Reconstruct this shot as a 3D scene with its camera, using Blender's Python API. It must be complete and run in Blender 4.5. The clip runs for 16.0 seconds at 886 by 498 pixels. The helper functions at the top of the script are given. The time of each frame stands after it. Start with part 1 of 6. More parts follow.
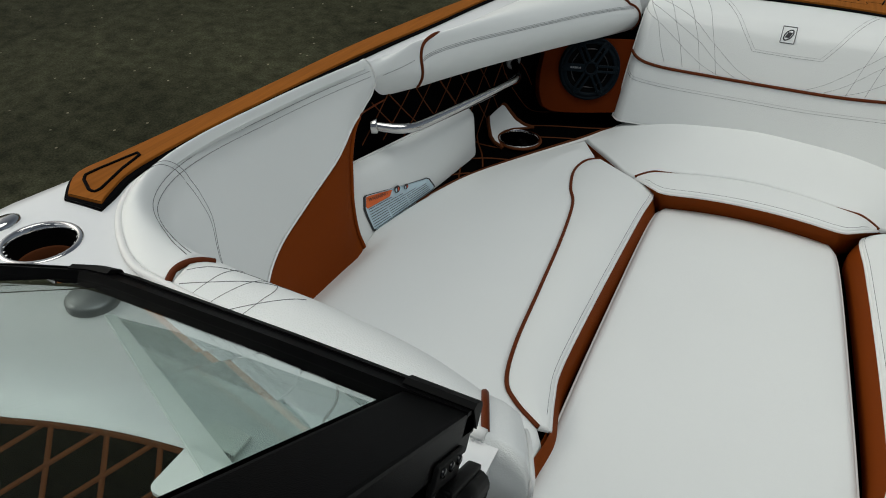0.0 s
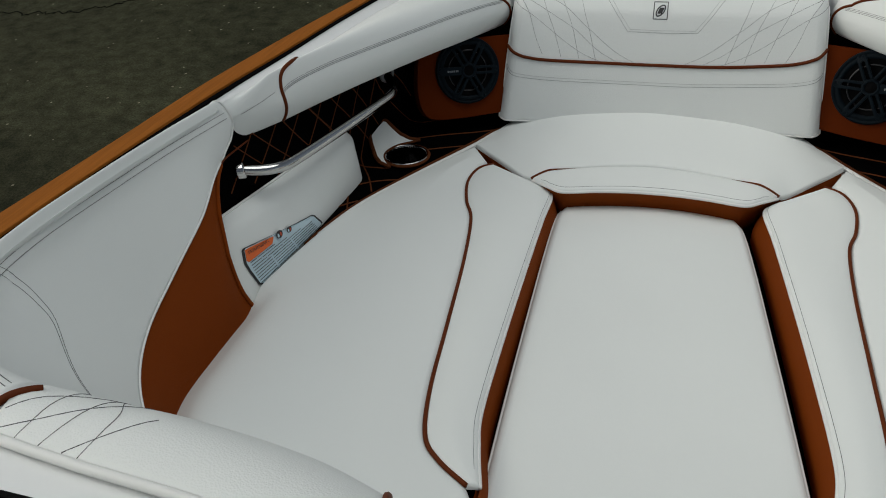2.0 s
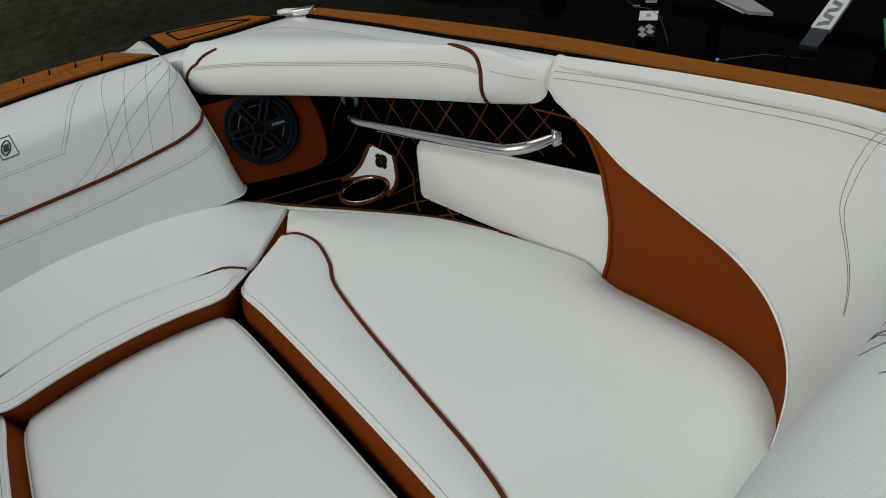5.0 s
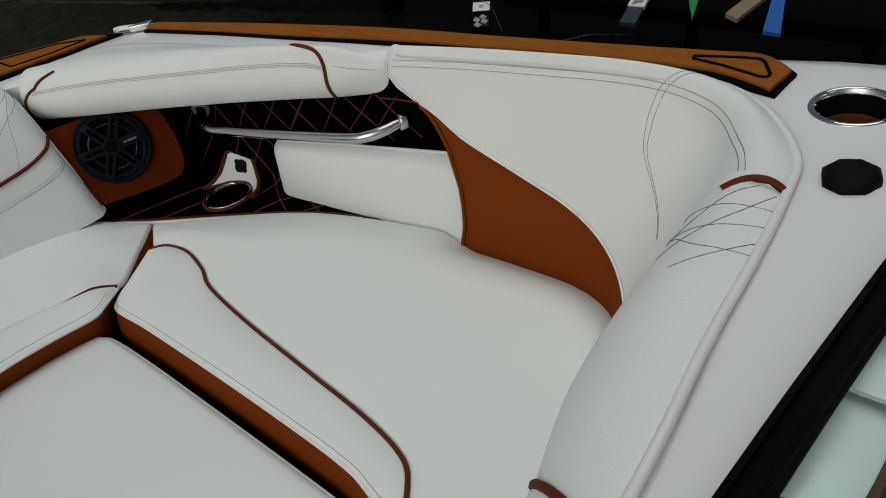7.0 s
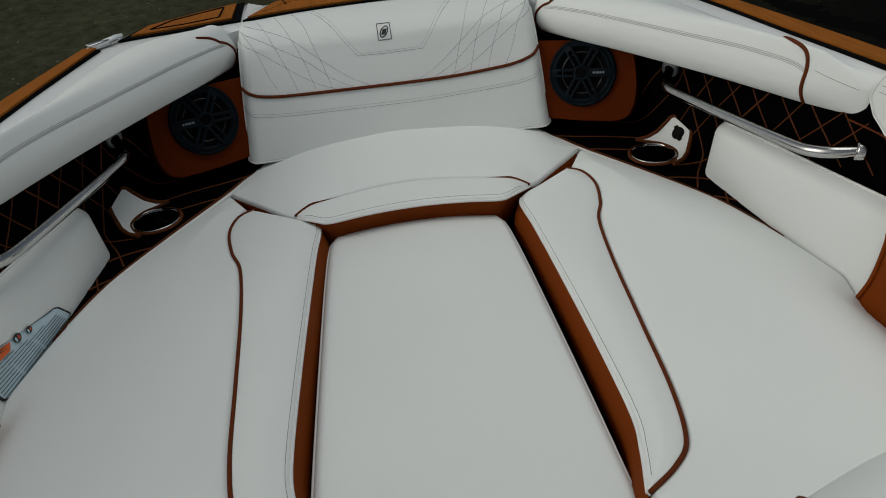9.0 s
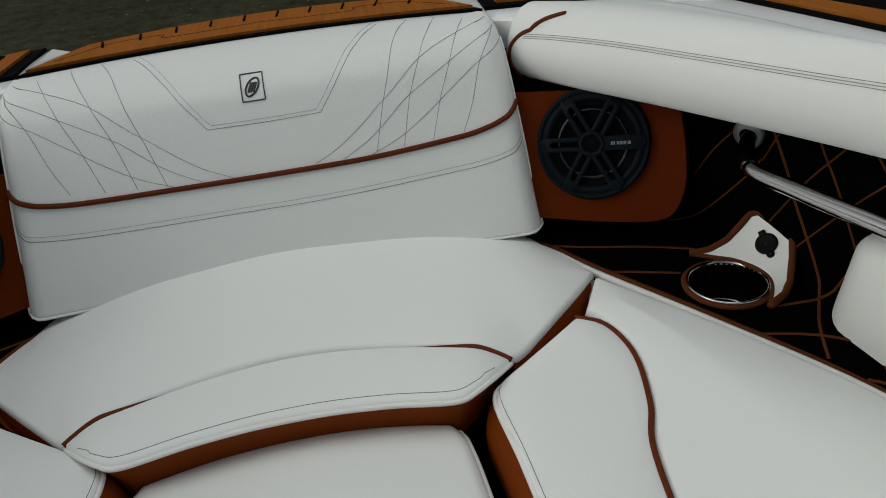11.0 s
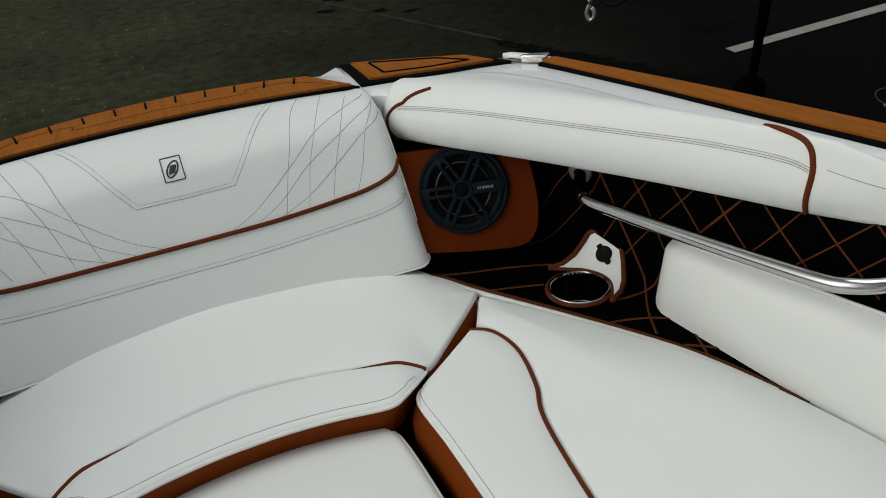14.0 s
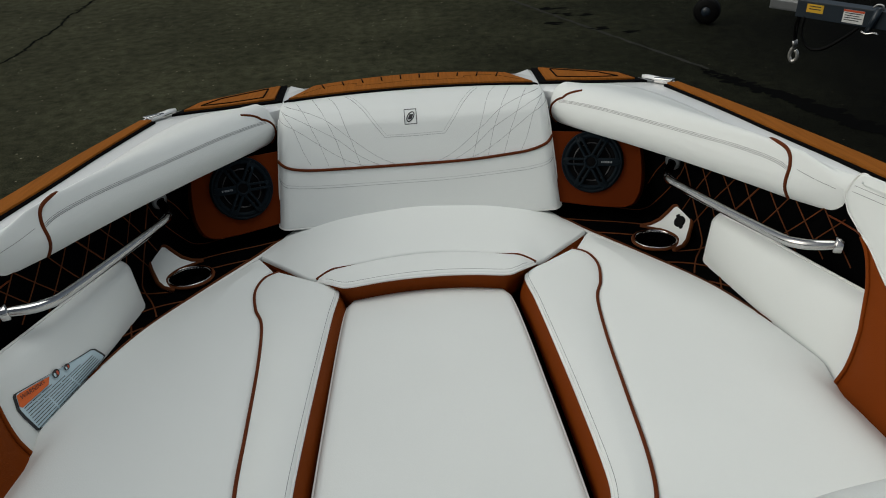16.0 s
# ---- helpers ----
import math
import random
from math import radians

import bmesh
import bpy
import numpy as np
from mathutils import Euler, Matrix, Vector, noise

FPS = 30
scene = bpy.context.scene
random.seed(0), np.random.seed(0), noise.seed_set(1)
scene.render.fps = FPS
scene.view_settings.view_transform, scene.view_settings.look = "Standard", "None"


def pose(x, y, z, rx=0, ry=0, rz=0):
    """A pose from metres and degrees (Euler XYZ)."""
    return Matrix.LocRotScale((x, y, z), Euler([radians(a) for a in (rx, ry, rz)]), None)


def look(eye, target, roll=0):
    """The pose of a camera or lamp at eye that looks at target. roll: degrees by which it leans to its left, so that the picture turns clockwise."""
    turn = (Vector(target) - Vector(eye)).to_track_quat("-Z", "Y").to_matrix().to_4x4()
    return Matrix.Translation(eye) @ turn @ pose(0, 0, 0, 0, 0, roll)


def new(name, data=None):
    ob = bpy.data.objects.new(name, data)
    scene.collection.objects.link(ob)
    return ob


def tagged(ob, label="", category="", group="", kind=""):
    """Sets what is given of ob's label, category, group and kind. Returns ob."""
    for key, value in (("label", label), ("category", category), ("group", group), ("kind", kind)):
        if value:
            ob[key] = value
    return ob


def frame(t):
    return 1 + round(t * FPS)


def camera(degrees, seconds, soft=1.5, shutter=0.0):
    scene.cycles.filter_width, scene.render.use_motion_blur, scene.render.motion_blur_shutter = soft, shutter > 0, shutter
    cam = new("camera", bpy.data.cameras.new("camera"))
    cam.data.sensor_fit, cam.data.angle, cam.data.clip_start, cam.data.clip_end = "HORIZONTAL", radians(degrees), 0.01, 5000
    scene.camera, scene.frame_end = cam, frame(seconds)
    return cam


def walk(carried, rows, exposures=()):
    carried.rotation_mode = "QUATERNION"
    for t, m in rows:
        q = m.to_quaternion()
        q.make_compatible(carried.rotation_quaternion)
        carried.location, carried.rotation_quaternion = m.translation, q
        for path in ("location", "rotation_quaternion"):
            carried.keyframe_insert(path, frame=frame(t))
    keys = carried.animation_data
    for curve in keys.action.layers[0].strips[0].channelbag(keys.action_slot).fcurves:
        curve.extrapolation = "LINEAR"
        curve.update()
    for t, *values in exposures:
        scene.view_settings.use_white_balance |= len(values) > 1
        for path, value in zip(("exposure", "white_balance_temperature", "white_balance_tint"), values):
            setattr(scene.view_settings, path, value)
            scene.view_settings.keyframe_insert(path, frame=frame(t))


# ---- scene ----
cam = camera(62.9, 16.0, soft=1.0)
EXPOSURES = [(0.0, -0.15, 6450, 3), (0.5, -0.18, 6450, 3), (1.5, -0.27, 6450, 3), (3.0, -0.46, 6450, 3), (3.5, -0.51, 6450, 3), (5.0, -0.53, 6450, 3), (7.5, -0.62, 6450, 3), (8.5, -0.63, 6450, 3), (11.0, -0.52, 6450, 3), (12.5, -0.23, 6450, 3), (14.0, -0.26, 6450, 3), (16.0, -0.30, 6450, 3)]
PATH = [
    (0, (-0.096, -1.654, 2.476), (-0.736, -0.133, 1.346), 1.8),
    (0.5, (-0.121, -1.593, 2.456), (-0.800, -0.102, 1.310), 1.3),
    (1, (-0.122, -1.559, 2.447), (-0.786, -0.056, 1.306), -0.3),
    (1.5, (-0.115, -1.524, 2.436), (-0.656, 0.040, 1.314), -2.3),
    (2, (-0.096, -1.494, 2.464), (-0.529, 0.095, 1.329), -3.2),
    (2.5, (-0.068, -1.441, 2.482), (-0.275, 0.190, 1.343), -5.2),
    (3, (-0.051, -1.414, 2.464), (-0.016, 0.253, 1.359), -6.5),
    (3.5, (-0.023, -1.383, 2.431), (0.270, 0.278, 1.357), -8.6),
    (4, (0.004, -1.352, 2.419), (0.456, 0.273, 1.345), -10.1),
    (4.5, (0.032, -1.305, 2.400), (0.663, 0.249, 1.311), -11.6),
    (5, (0.044, -1.266, 2.401), (0.819, 0.197, 1.280), -12.9),
    (5.2, (0.034, -1.242, 2.408), (0.862, 0.177, 1.268), -13.3),
    (6.25, (-0.002, -1.320, 2.435), (1.080, -0.150, 1.235), -14.2),
    (7.3, (-0.013, -1.390, 2.407), (0.935, -0.078, 1.232), -13.5),
    (7.5, (-0.032, -1.416, 2.425), (0.838, -0.055, 1.246), -12.9),
    (8, (-0.054, -1.448, 2.417), (0.592, 0.054, 1.266), -10.3),
    (8.5, (-0.069, -1.489, 2.418), (0.352, 0.106, 1.287), -8.2),
    (8.7, (-0.074, -1.502, 2.425), (0.218, 0.134, 1.313), -6.8),
    (9.75, (0.020, -1.165, 2.355), (0.000, 0.625, 1.295), -5.4),
    (10.8, (0.138, -0.705, 2.197), (0.257, 1.034, 1.217), -6.7),
    (11, (0.141, -0.639, 2.175), (0.321, 1.093, 1.192), -7.1),
    (11.5, (0.169, -0.491, 2.132), (0.503, 1.222, 1.156), -7.8),
    (12, (0.189, -0.402, 2.104), (0.599, 1.292, 1.123), -8.4),
    (12.5, (0.197, -0.375, 2.109), (0.692, 1.292, 1.121), -8.6),
    (13, (0.148, -0.453, 2.165), (0.703, 1.196, 1.180), -8.2),
    (13.5, (0.089, -0.609, 2.238), (0.672, 1.041, 1.270), -7.6),
    (14, (0.026, -0.830, 2.309), (0.598, 0.838, 1.364), -7.5),
    (14.5, (-0.035, -1.105, 2.372), (0.462, 0.599, 1.449), -7.2),
    (15, (-0.078, -1.285, 2.417), (0.276, 0.465, 1.515), -5.8),
    (15.5, (-0.064, -1.414, 2.432), (0.164, 0.362, 1.540), -4.7),
    (16, (-0.019, -1.592, 2.458), (0.050, 0.202, 1.577), -3.6),
]
BOAT = pose(0, 0, -0.377, -7, 0, 0)
walk(cam, [(t, BOAT @ look(eye, target, roll)) for t, eye, target, roll in PATH], EXPOSURES)

# ---- light ----
world = bpy.data.worlds.new("sky")
scene.world = world
world.use_nodes = True
wn = world.node_tree.nodes
sky = wn.new("ShaderNodeTexSky")
sky.sky_type, sky.sun_disc = "NISHITA", False
sky.sun_elevation, sky.sun_rotation = radians(35), radians(-95)
sky.air_density, sky.dust_density, sky.ozone_density = 0.75, 5.5, 1.4
soften = wn.new("ShaderNodeHueSaturation")
soften.inputs["Saturation"].default_value = 0.5
world.node_tree.links.new(sky.outputs[0], soften.inputs["Color"])
world.node_tree.links.new(soften.outputs[0], wn["Background"].inputs[0])
wn["Background"].inputs[1].default_value = 0.092
sun = new("sun", bpy.data.lights.new("sun", "SUN"))
sun.data.energy, sun.data.angle, sun.data.color = 1.33, radians(45), (1.0, 0.98, 0.97)
sun.matrix_world = look((2.3, 0.5, 9), (0, 0, 0))
scene.view_settings.exposure = 0.0

# ---- materials ----
def material(name, colour, rough=0.5, metal=0.0, vary=0.06, scale=3.0, grain=0.0, grain_scale=400.0, spec=0.5, coat=0.0):
    """A plain surface with slow mottling and fine relief."""
    m = bpy.data.materials.new(name)
    m.use_nodes = True
    n, l = m.node_tree.nodes, m.node_tree.links
    b = n["Principled BSDF"]
    b.inputs["Roughness"].default_value, b.inputs["Metallic"].default_value = rough, metal
    b.inputs["Specular IOR Level"].default_value = spec
    b.inputs["Coat Weight"].default_value = coat
    co = n.new("ShaderNodeTexCoord")
    no = n.new("ShaderNodeTexNoise")
    no.inputs["Scale"].default_value, no.inputs["Detail"].default_value = scale, 6
    l.new(co.outputs["Object"], no.inputs["Vector"])
    ramp = n.new("ShaderNodeMix")
    ramp.data_type = "RGBA"
    ramp.inputs["A"].default_value = (*[c * (1 - vary) for c in colour], 1)
    ramp.inputs["B"].default_value = (*[min(1, c * (1 + vary)) for c in colour], 1)
    l.new(no.outputs["Fac"], ramp.inputs["Factor"])
    l.new(ramp.outputs["Result"], b.inputs["Base Color"])
    if grain:
        g = n.new("ShaderNodeTexVoronoi")
        g.inputs["Scale"].default_value = grain_scale
        l.new(co.outputs["Object"], g.inputs["Vector"])
        bu = n.new("ShaderNodeBump")
        bu.inputs["Strength"].default_value, bu.inputs["Distance"].default_value = grain, 0.001
        l.new(g.outputs["Distance"], bu.inputs["Height"])
        l.new(bu.outputs["Normal"], b.inputs["Normal"])
    return m


def vinyl(name, colour, rough, grain=0.35, spec=0.4, pucker=0.08):
    """Upholstery vinyl: leather-like pebble at two sizes and slight wear in the sheen."""
    m = material(name, colour, rough, 0, 0.035, 2.2, grain, 430, spec=spec)
    n, l = m.node_tree.nodes, m.node_tree.links
    co = n["Texture Coordinate"]
    no = n.new("ShaderNodeTexNoise")
    no.inputs["Scale"].default_value, no.inputs["Detail"].default_value = 9, 4
    l.new(co.outputs["Object"], no.inputs["Vector"])
    r = n.new("ShaderNodeMapRange")
    r.inputs["To Min"].default_value, r.inputs["To Max"].default_value = rough - 0.07, rough + 0.08
    l.new(no.outputs["Fac"], r.inputs["Value"])
    l.new(r.outputs["Result"], n["Principled BSDF"].inputs["Roughness"])
    # slow puckering of the stretched cover
    bu = n.new("ShaderNodeBump")
    bu.inputs["Strength"].default_value, bu.inputs["Distance"].default_value = pucker, 0.012
    l.new(no.outputs["Fac"], bu.inputs["Height"])
    l.new(bu.outputs["Normal"], n["Bump"].inputs["Normal"])
    return m


def teak_foam(name):
    """Wood-coloured deck foam with lengthwise brushed grain."""
    m = material(name, (0.285, 0.094, 0.0125), 0.85, 0, 0.12, 6, 0.3, 700, spec=0.10)
    n, l = m.node_tree.nodes, m.node_tree.links
    mp = n.new("ShaderNodeMapping")
    mp.inputs["Scale"].default_value = (90, 5, 5)
    l.new(n["Texture Coordinate"].outputs["Object"], mp.inputs["Vector"])
    no = n.new("ShaderNodeTexNoise")
    no.inputs["Scale"].default_value, no.inputs["Detail"].default_value = 1.6, 5
    l.new(mp.outputs["Vector"], no.inputs["Vector"])
    mix = n.new("ShaderNodeMix")
    mix.data_type = "RGBA"
    mix.blend_type = "MULTIPLY"
    mix.inputs["Factor"].default_value = 0.45
    old = n["Principled BSDF"].inputs["Base Color"].links[0].from_socket
    ra = n.new("ShaderNodeMapRange")
    ra.inputs["From Min"].default_value, ra.inputs["From Max"].default_value = 0.3, 0.7
    ra.inputs["To Min"].default_value, ra.inputs["To Max"].default_value = 0.55, 1.15
    l.new(no.outputs["Fac"], ra.inputs["Value"])
    l.new(old, mix.inputs["A"])
    l.new(ra.outputs["Result"], mix.inputs["B"])
    l.new(mix.outputs["Result"], n["Principled BSDF"].inputs["Base Color"])
    return m


def asphalt_material():
    """Dark asphalt: aggregate specks, broad stains, darker runs."""
    m = material("asphalt", (0.0108, 0.0116, 0.0080), 0.92, 0, 0.75, 0.7, 0.0, spec=0.05)
    n, l = m.node_tree.nodes, m.node_tree.links
    co, b = n["Texture Coordinate"], n["Principled BSDF"]
    base = b.inputs["Base Color"].links[0].from_socket
    v = n.new("ShaderNodeTexVoronoi")
    v.inputs["Scale"].default_value = 16
    l.new(co.outputs["Object"], v.inputs["Vector"])
    pick = n.new("ShaderNodeMath")
    pick.operation = "LESS_THAN"
    pick.inputs[1].default_value = 0.13
    l.new(v.outputs["Distance"], pick.inputs[0])
    few = n.new("ShaderNodeSeparateColor")
    l.new(v.outputs["Color"], few.inputs["Color"])
    rare = n.new("ShaderNodeMath")
    rare.operation = "GREATER_THAN"
    rare.inputs[1].default_value = 0.86
    l.new(few.outputs["Red"], rare.inputs[0])
    both = n.new("ShaderNodeMath")
    both.operation = "MULTIPLY"
    l.new(pick.outputs[0], both.inputs[0])
    l.new(rare.outputs[0], both.inputs[1])
    mix = n.new("ShaderNodeMix")
    mix.data_type = "RGBA"
    l.new(both.outputs[0], mix.inputs["Factor"])
    l.new(base, mix.inputs["A"])
    mix.inputs["B"].default_value = (0.060, 0.056, 0.048, 1)
    fine = n.new("ShaderNodeTexNoise")
    fine.inputs["Scale"].default_value, fine.inputs["Detail"].default_value, fine.inputs["Roughness"].default_value = 75, 8, 0.72
    l.new(co.outputs["Object"], fine.inputs["Vector"])
    mul = n.new("ShaderNodeMix")
    mul.data_type, mul.blend_type = "RGBA", "MULTIPLY"
    mul.inputs["Factor"].default_value = 0.8
    fr = n.new("ShaderNodeMapRange")
    fr.inputs["From Min"].default_value, fr.inputs["From Max"].default_value = 0.25, 0.75
    fr.inputs["To Min"].default_value, fr.inputs["To Max"].default_value = 0.0, 2.9
    l.new(fine.outputs["Fac"], fr.inputs["Value"])
    l.new(mix.outputs["Result"], mul.inputs["A"])
    l.new(fr.outputs["Result"], mul.inputs["B"])
    blot = n.new("ShaderNodeTexNoise")
    blot.inputs["Scale"].default_value, blot.inputs["Detail"].default_value, blot.inputs["Roughness"].default_value = 9, 6, 0.65
    l.new(co.outputs["Object"], blot.inputs["Vector"])
    br = n.new("ShaderNodeMapRange")
    br.inputs["From Min"].default_value, br.inputs["From Max"].default_value = 0.3, 0.7
    br.inputs["To Min"].default_value, br.inputs["To Max"].default_value = 0.45, 1.6
    l.new(blot.outputs["Fac"], br.inputs["Value"])
    mul2 = n.new("ShaderNodeMix")
    mul2.data_type, mul2.blend_type = "RGBA", "MULTIPLY"
    mul2.inputs["Factor"].default_value = 0.9
    l.new(mul.outputs["Result"], mul2.inputs["A"])
    l.new(br.outputs["Result"], mul2.inputs["B"])
    # paler to port and ahead, darker to starboard, with an uneven border
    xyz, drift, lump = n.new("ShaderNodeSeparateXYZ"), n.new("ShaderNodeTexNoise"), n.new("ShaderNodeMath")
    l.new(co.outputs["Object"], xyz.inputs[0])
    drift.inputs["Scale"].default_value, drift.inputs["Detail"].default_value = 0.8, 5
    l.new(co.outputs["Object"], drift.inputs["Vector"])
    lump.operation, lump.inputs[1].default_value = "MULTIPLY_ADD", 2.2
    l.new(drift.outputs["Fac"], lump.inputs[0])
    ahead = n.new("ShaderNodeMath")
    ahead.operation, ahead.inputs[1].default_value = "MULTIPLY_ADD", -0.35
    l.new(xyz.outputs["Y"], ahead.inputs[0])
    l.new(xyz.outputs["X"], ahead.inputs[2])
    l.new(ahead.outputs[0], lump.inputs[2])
    side_tone = n.new("ShaderNodeValToRGB")
    side_tone.color_ramp.elements[0].position, side_tone.color_ramp.elements[0].color = 0.0, (2.5, 2.35, 1.95, 1)
    side_tone.color_ramp.elements[1].position, side_tone.color_ramp.elements[1].color = 1.0, (0.05, 0.055, 0.045, 1)
    mid = side_tone.color_ramp.elements.new(0.55)
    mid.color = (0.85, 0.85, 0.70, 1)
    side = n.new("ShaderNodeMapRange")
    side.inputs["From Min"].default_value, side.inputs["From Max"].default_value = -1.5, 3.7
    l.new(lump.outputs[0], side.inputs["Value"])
    l.new(side.outputs["Result"], side_tone.inputs["Fac"])
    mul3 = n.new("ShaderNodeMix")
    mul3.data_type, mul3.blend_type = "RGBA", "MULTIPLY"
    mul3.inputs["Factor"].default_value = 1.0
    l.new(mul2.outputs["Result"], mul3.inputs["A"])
    l.new(side_tone.outputs["Color"], mul3.inputs["B"])
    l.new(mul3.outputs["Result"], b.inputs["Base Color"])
    bu = n.new("ShaderNodeBump")
    bu.inputs["Strength"].default_value, bu.inputs["Distance"].default_value = 1.0, 0.010
    l.new(fine.outputs["Fac"], bu.inputs["Height"])
    l.new(bu.outputs["Normal"], b.inputs["Normal"])
    return m


WHITE = vinyl("white_vinyl", (0.77, 0.79, 0.775), 0.48, 0.10)
GRAINED = vinyl("grained_white_vinyl", (0.77, 0.79, 0.775), 0.50, 0.34, pucker=0.07)
BROWN = vinyl("rust_brown_vinyl", (0.185, 0.037, 0.004), 0.62, 0.35, 0.05)
# rust vinyl darkened: shade under the bolster is put into the board's colour
BOARD = vinyl("shaded_rust_vinyl", (0.092, 0.0155, 0.002), 0.65, 0.3, 0.03)
PIPING = material("brown_piping", (0.105, 0.022, 0.0045), 0.6, 0, 0.08, 20, spec=0.12)
WELT = material("white_welt", (0.78, 0.78, 0.76), 0.45, 0, 0.03, 10)
THREAD = material("grey_thread", (0.09, 0.09, 0.095), 0.7, 0, 0.1, 60)
PALETHREAD = material("pale_thread", (0.34, 0.34, 0.34), 0.7, 0, 0.1, 60)
CARPET = material("black_suede", (0.0012, 0.0012, 0.0013), 0.95, 0, 0.25, 20, 0.5, 900, spec=0.012)
SEAM = material("brown_seam_tape", (0.090, 0.026, 0.0075), 0.8, 0, 0.12, 40, spec=0.12)
TEAK = teak_foam("teak_foam")
EVA = material("black_foam", (0.003, 0.003, 0.0032), 0.9, 0, 0.2, 30, 0.4, 800, spec=0.04)
GEL = material("white_gelcoat", (0.79, 0.80, 0.80), 0.16, 0, 0.02, 1.5, spec=0.5, coat=0.3)
CHROME = material("polished_steel", (0.55, 0.54, 0.53), 0.12, 1.0, 0.04, 12)
SPEAKER = material("blue_black_plastic", (0.0042, 0.0078, 0.0112), 0.5, 0, 0.15, 30, spec=0.06)
CONE = material("grey_cone", (0.002, 0.002, 0.0023), 0.6, 0, 0.1, 10, spec=0.04)
BLACKPAINT = material("black_paint", (0.0012, 0.0012, 0.0013), 0.75, 0, 0.2, 20, spec=0.02)
PANEL = material("pale_grey_panel", (0.30, 0.29, 0.30), 0.5, 0, 0.12, 8)
SILVER = material("silver_ring", (0.22, 0.23, 0.24), 0.4, 0.7, 0.05, 10)
RUBBER = material("black_rubber", (0.0022, 0.0022, 0.0022), 0.6, 0, 0.2, 30, spec=0.10)
ALU = material("black_aluminium", (0.0016, 0.0016, 0.0018), 0.42, 0.0, 0.15, 14, 0.1, 900, spec=0.04)
PRINT = material("black_print", (0.02, 0.02, 0.022), 0.5, 0, 0.1, 40)
STICKER = material("pale_sticker", (0.55, 0.69, 0.76), 0.35, 0, 0.04, 14)
ORANGE = material("orange_print", (0.72, 0.13, 0.02), 0.4, 0, 0.05, 20)
NAVY = material("navy_paint", (0.014, 0.022, 0.032), 0.4, 0, 0.2, 6, coat=0.1)
GALV = material("galvanised_steel", (0.42, 0.42, 0.42), 0.42, 0.9, 0.2, 15)
YELLOW = material("yellow_label", (0.72, 0.42, 0.03), 0.45, 0, 0.05, 20)
PAPER = material("white_label", (0.72, 0.72, 0.70), 0.5, 0, 0.05, 20)
RED = material("red_label", (0.55, 0.08, 0.03), 0.5, 0, 0.05, 20)
LINE = material("worn_line_paint", (0.24, 0.22, 0.20), 0.8, 0, 0.35, 9)
JOINT = material("dusty_joint", (0.024, 0.024, 0.020), 0.9, 0, 0.6, 9, spec=0.1)
WET = material("wet_tar", (0.0015, 0.0016, 0.0015), 0.9, 0, 0.3, 12, spec=0.03)
BLUE = material("blue_plastic", (0.01, 0.10, 0.42), 0.4, 0, 0.08, 10)
GREEN = material("green_plastic", (0.01, 0.22, 0.05), 0.4, 0, 0.08, 10)
TAN = material("tan_board", (0.22, 0.17, 0.10), 0.8, 0, 0.2, 12)
STEELWIRE = material("dull_wire", (0.12, 0.12, 0.12), 0.5, 0.6, 0.2, 20)
SILVERHOOK = material("bright_steel", (0.62, 0.61, 0.58), 0.3, 0.8, 0.15, 30)
STEELDARK = material("shaded_steel", (0.035, 0.035, 0.036), 0.22, 1.0, 0.1, 20)
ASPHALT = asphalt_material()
GLASS = bpy.data.materials.new("tinted_glass")
GLASS.use_nodes = True
_b = GLASS.node_tree.nodes["Principled BSDF"]
_b.inputs["Base Color"].default_value = (0.76, 0.85, 0.825, 1)
_b.inputs["Transmission Weight"].default_value, _b.inputs["Roughness"].default_value, _b.inputs["IOR"].default_value = 1.0, 0.0, 1.5
_b.inputs["Specular IOR Level"].default_value = 0.28

EDGEGLASS = material("pale_glass_edge", (0.70, 0.76, 0.74), 0.3, 0, 0.05, 8)
EDGEGLASS.node_tree.nodes["Principled BSDF"].inputs["Alpha"].default_value = 0.5

# ---- mesh tools ----
def part(name, bm, mat, parent=None, label="", smooth=True):
    me = bpy.data.meshes.new(name)
    bmesh.ops.recalc_face_normals(bm, faces=bm.faces[:])
    bm.to_mesh(me)
    bm.free()
    me.materials.append(mat)
    if smooth:
        me.polygons.foreach_set("use_smooth", [True] * len(me.polygons))
    ob = new(name, me)
    if parent:
        ob.parent = parent
    if label:
        ob["label"] = label
    return ob


def sharp(ob, degrees=35):
    """Keeps edges sharper than this crisp under smooth shading."""
    ob.data.set_sharp_from_angle(angle=radians(degrees))
    return ob


def thing(name, label, category, at_point=(0, 0, 0), group="", kind=""):
    ob = new(name)
    ob.empty_display_size = 0.05
    return tagged(ob, label, category, group, kind)


def grid(bm, rows, close_u=False, close_v=False):
    """Faces between rows of points. Returns the vertices, row by row."""
    V = [[bm.verts.new(p) for p in r] for r in rows]
    nu, nv = len(V), len(V[0])
    for i in range(nu if close_u else nu - 1):
        for j in range(nv if close_v else nv - 1):
            q = [V[i][j], V[(i + 1) % nu][j], V[(i + 1) % nu][(j + 1) % nv], V[i][(j + 1) % nv]]
            try:
                bm.faces.new(q)
            except ValueError:
                pass
    return V


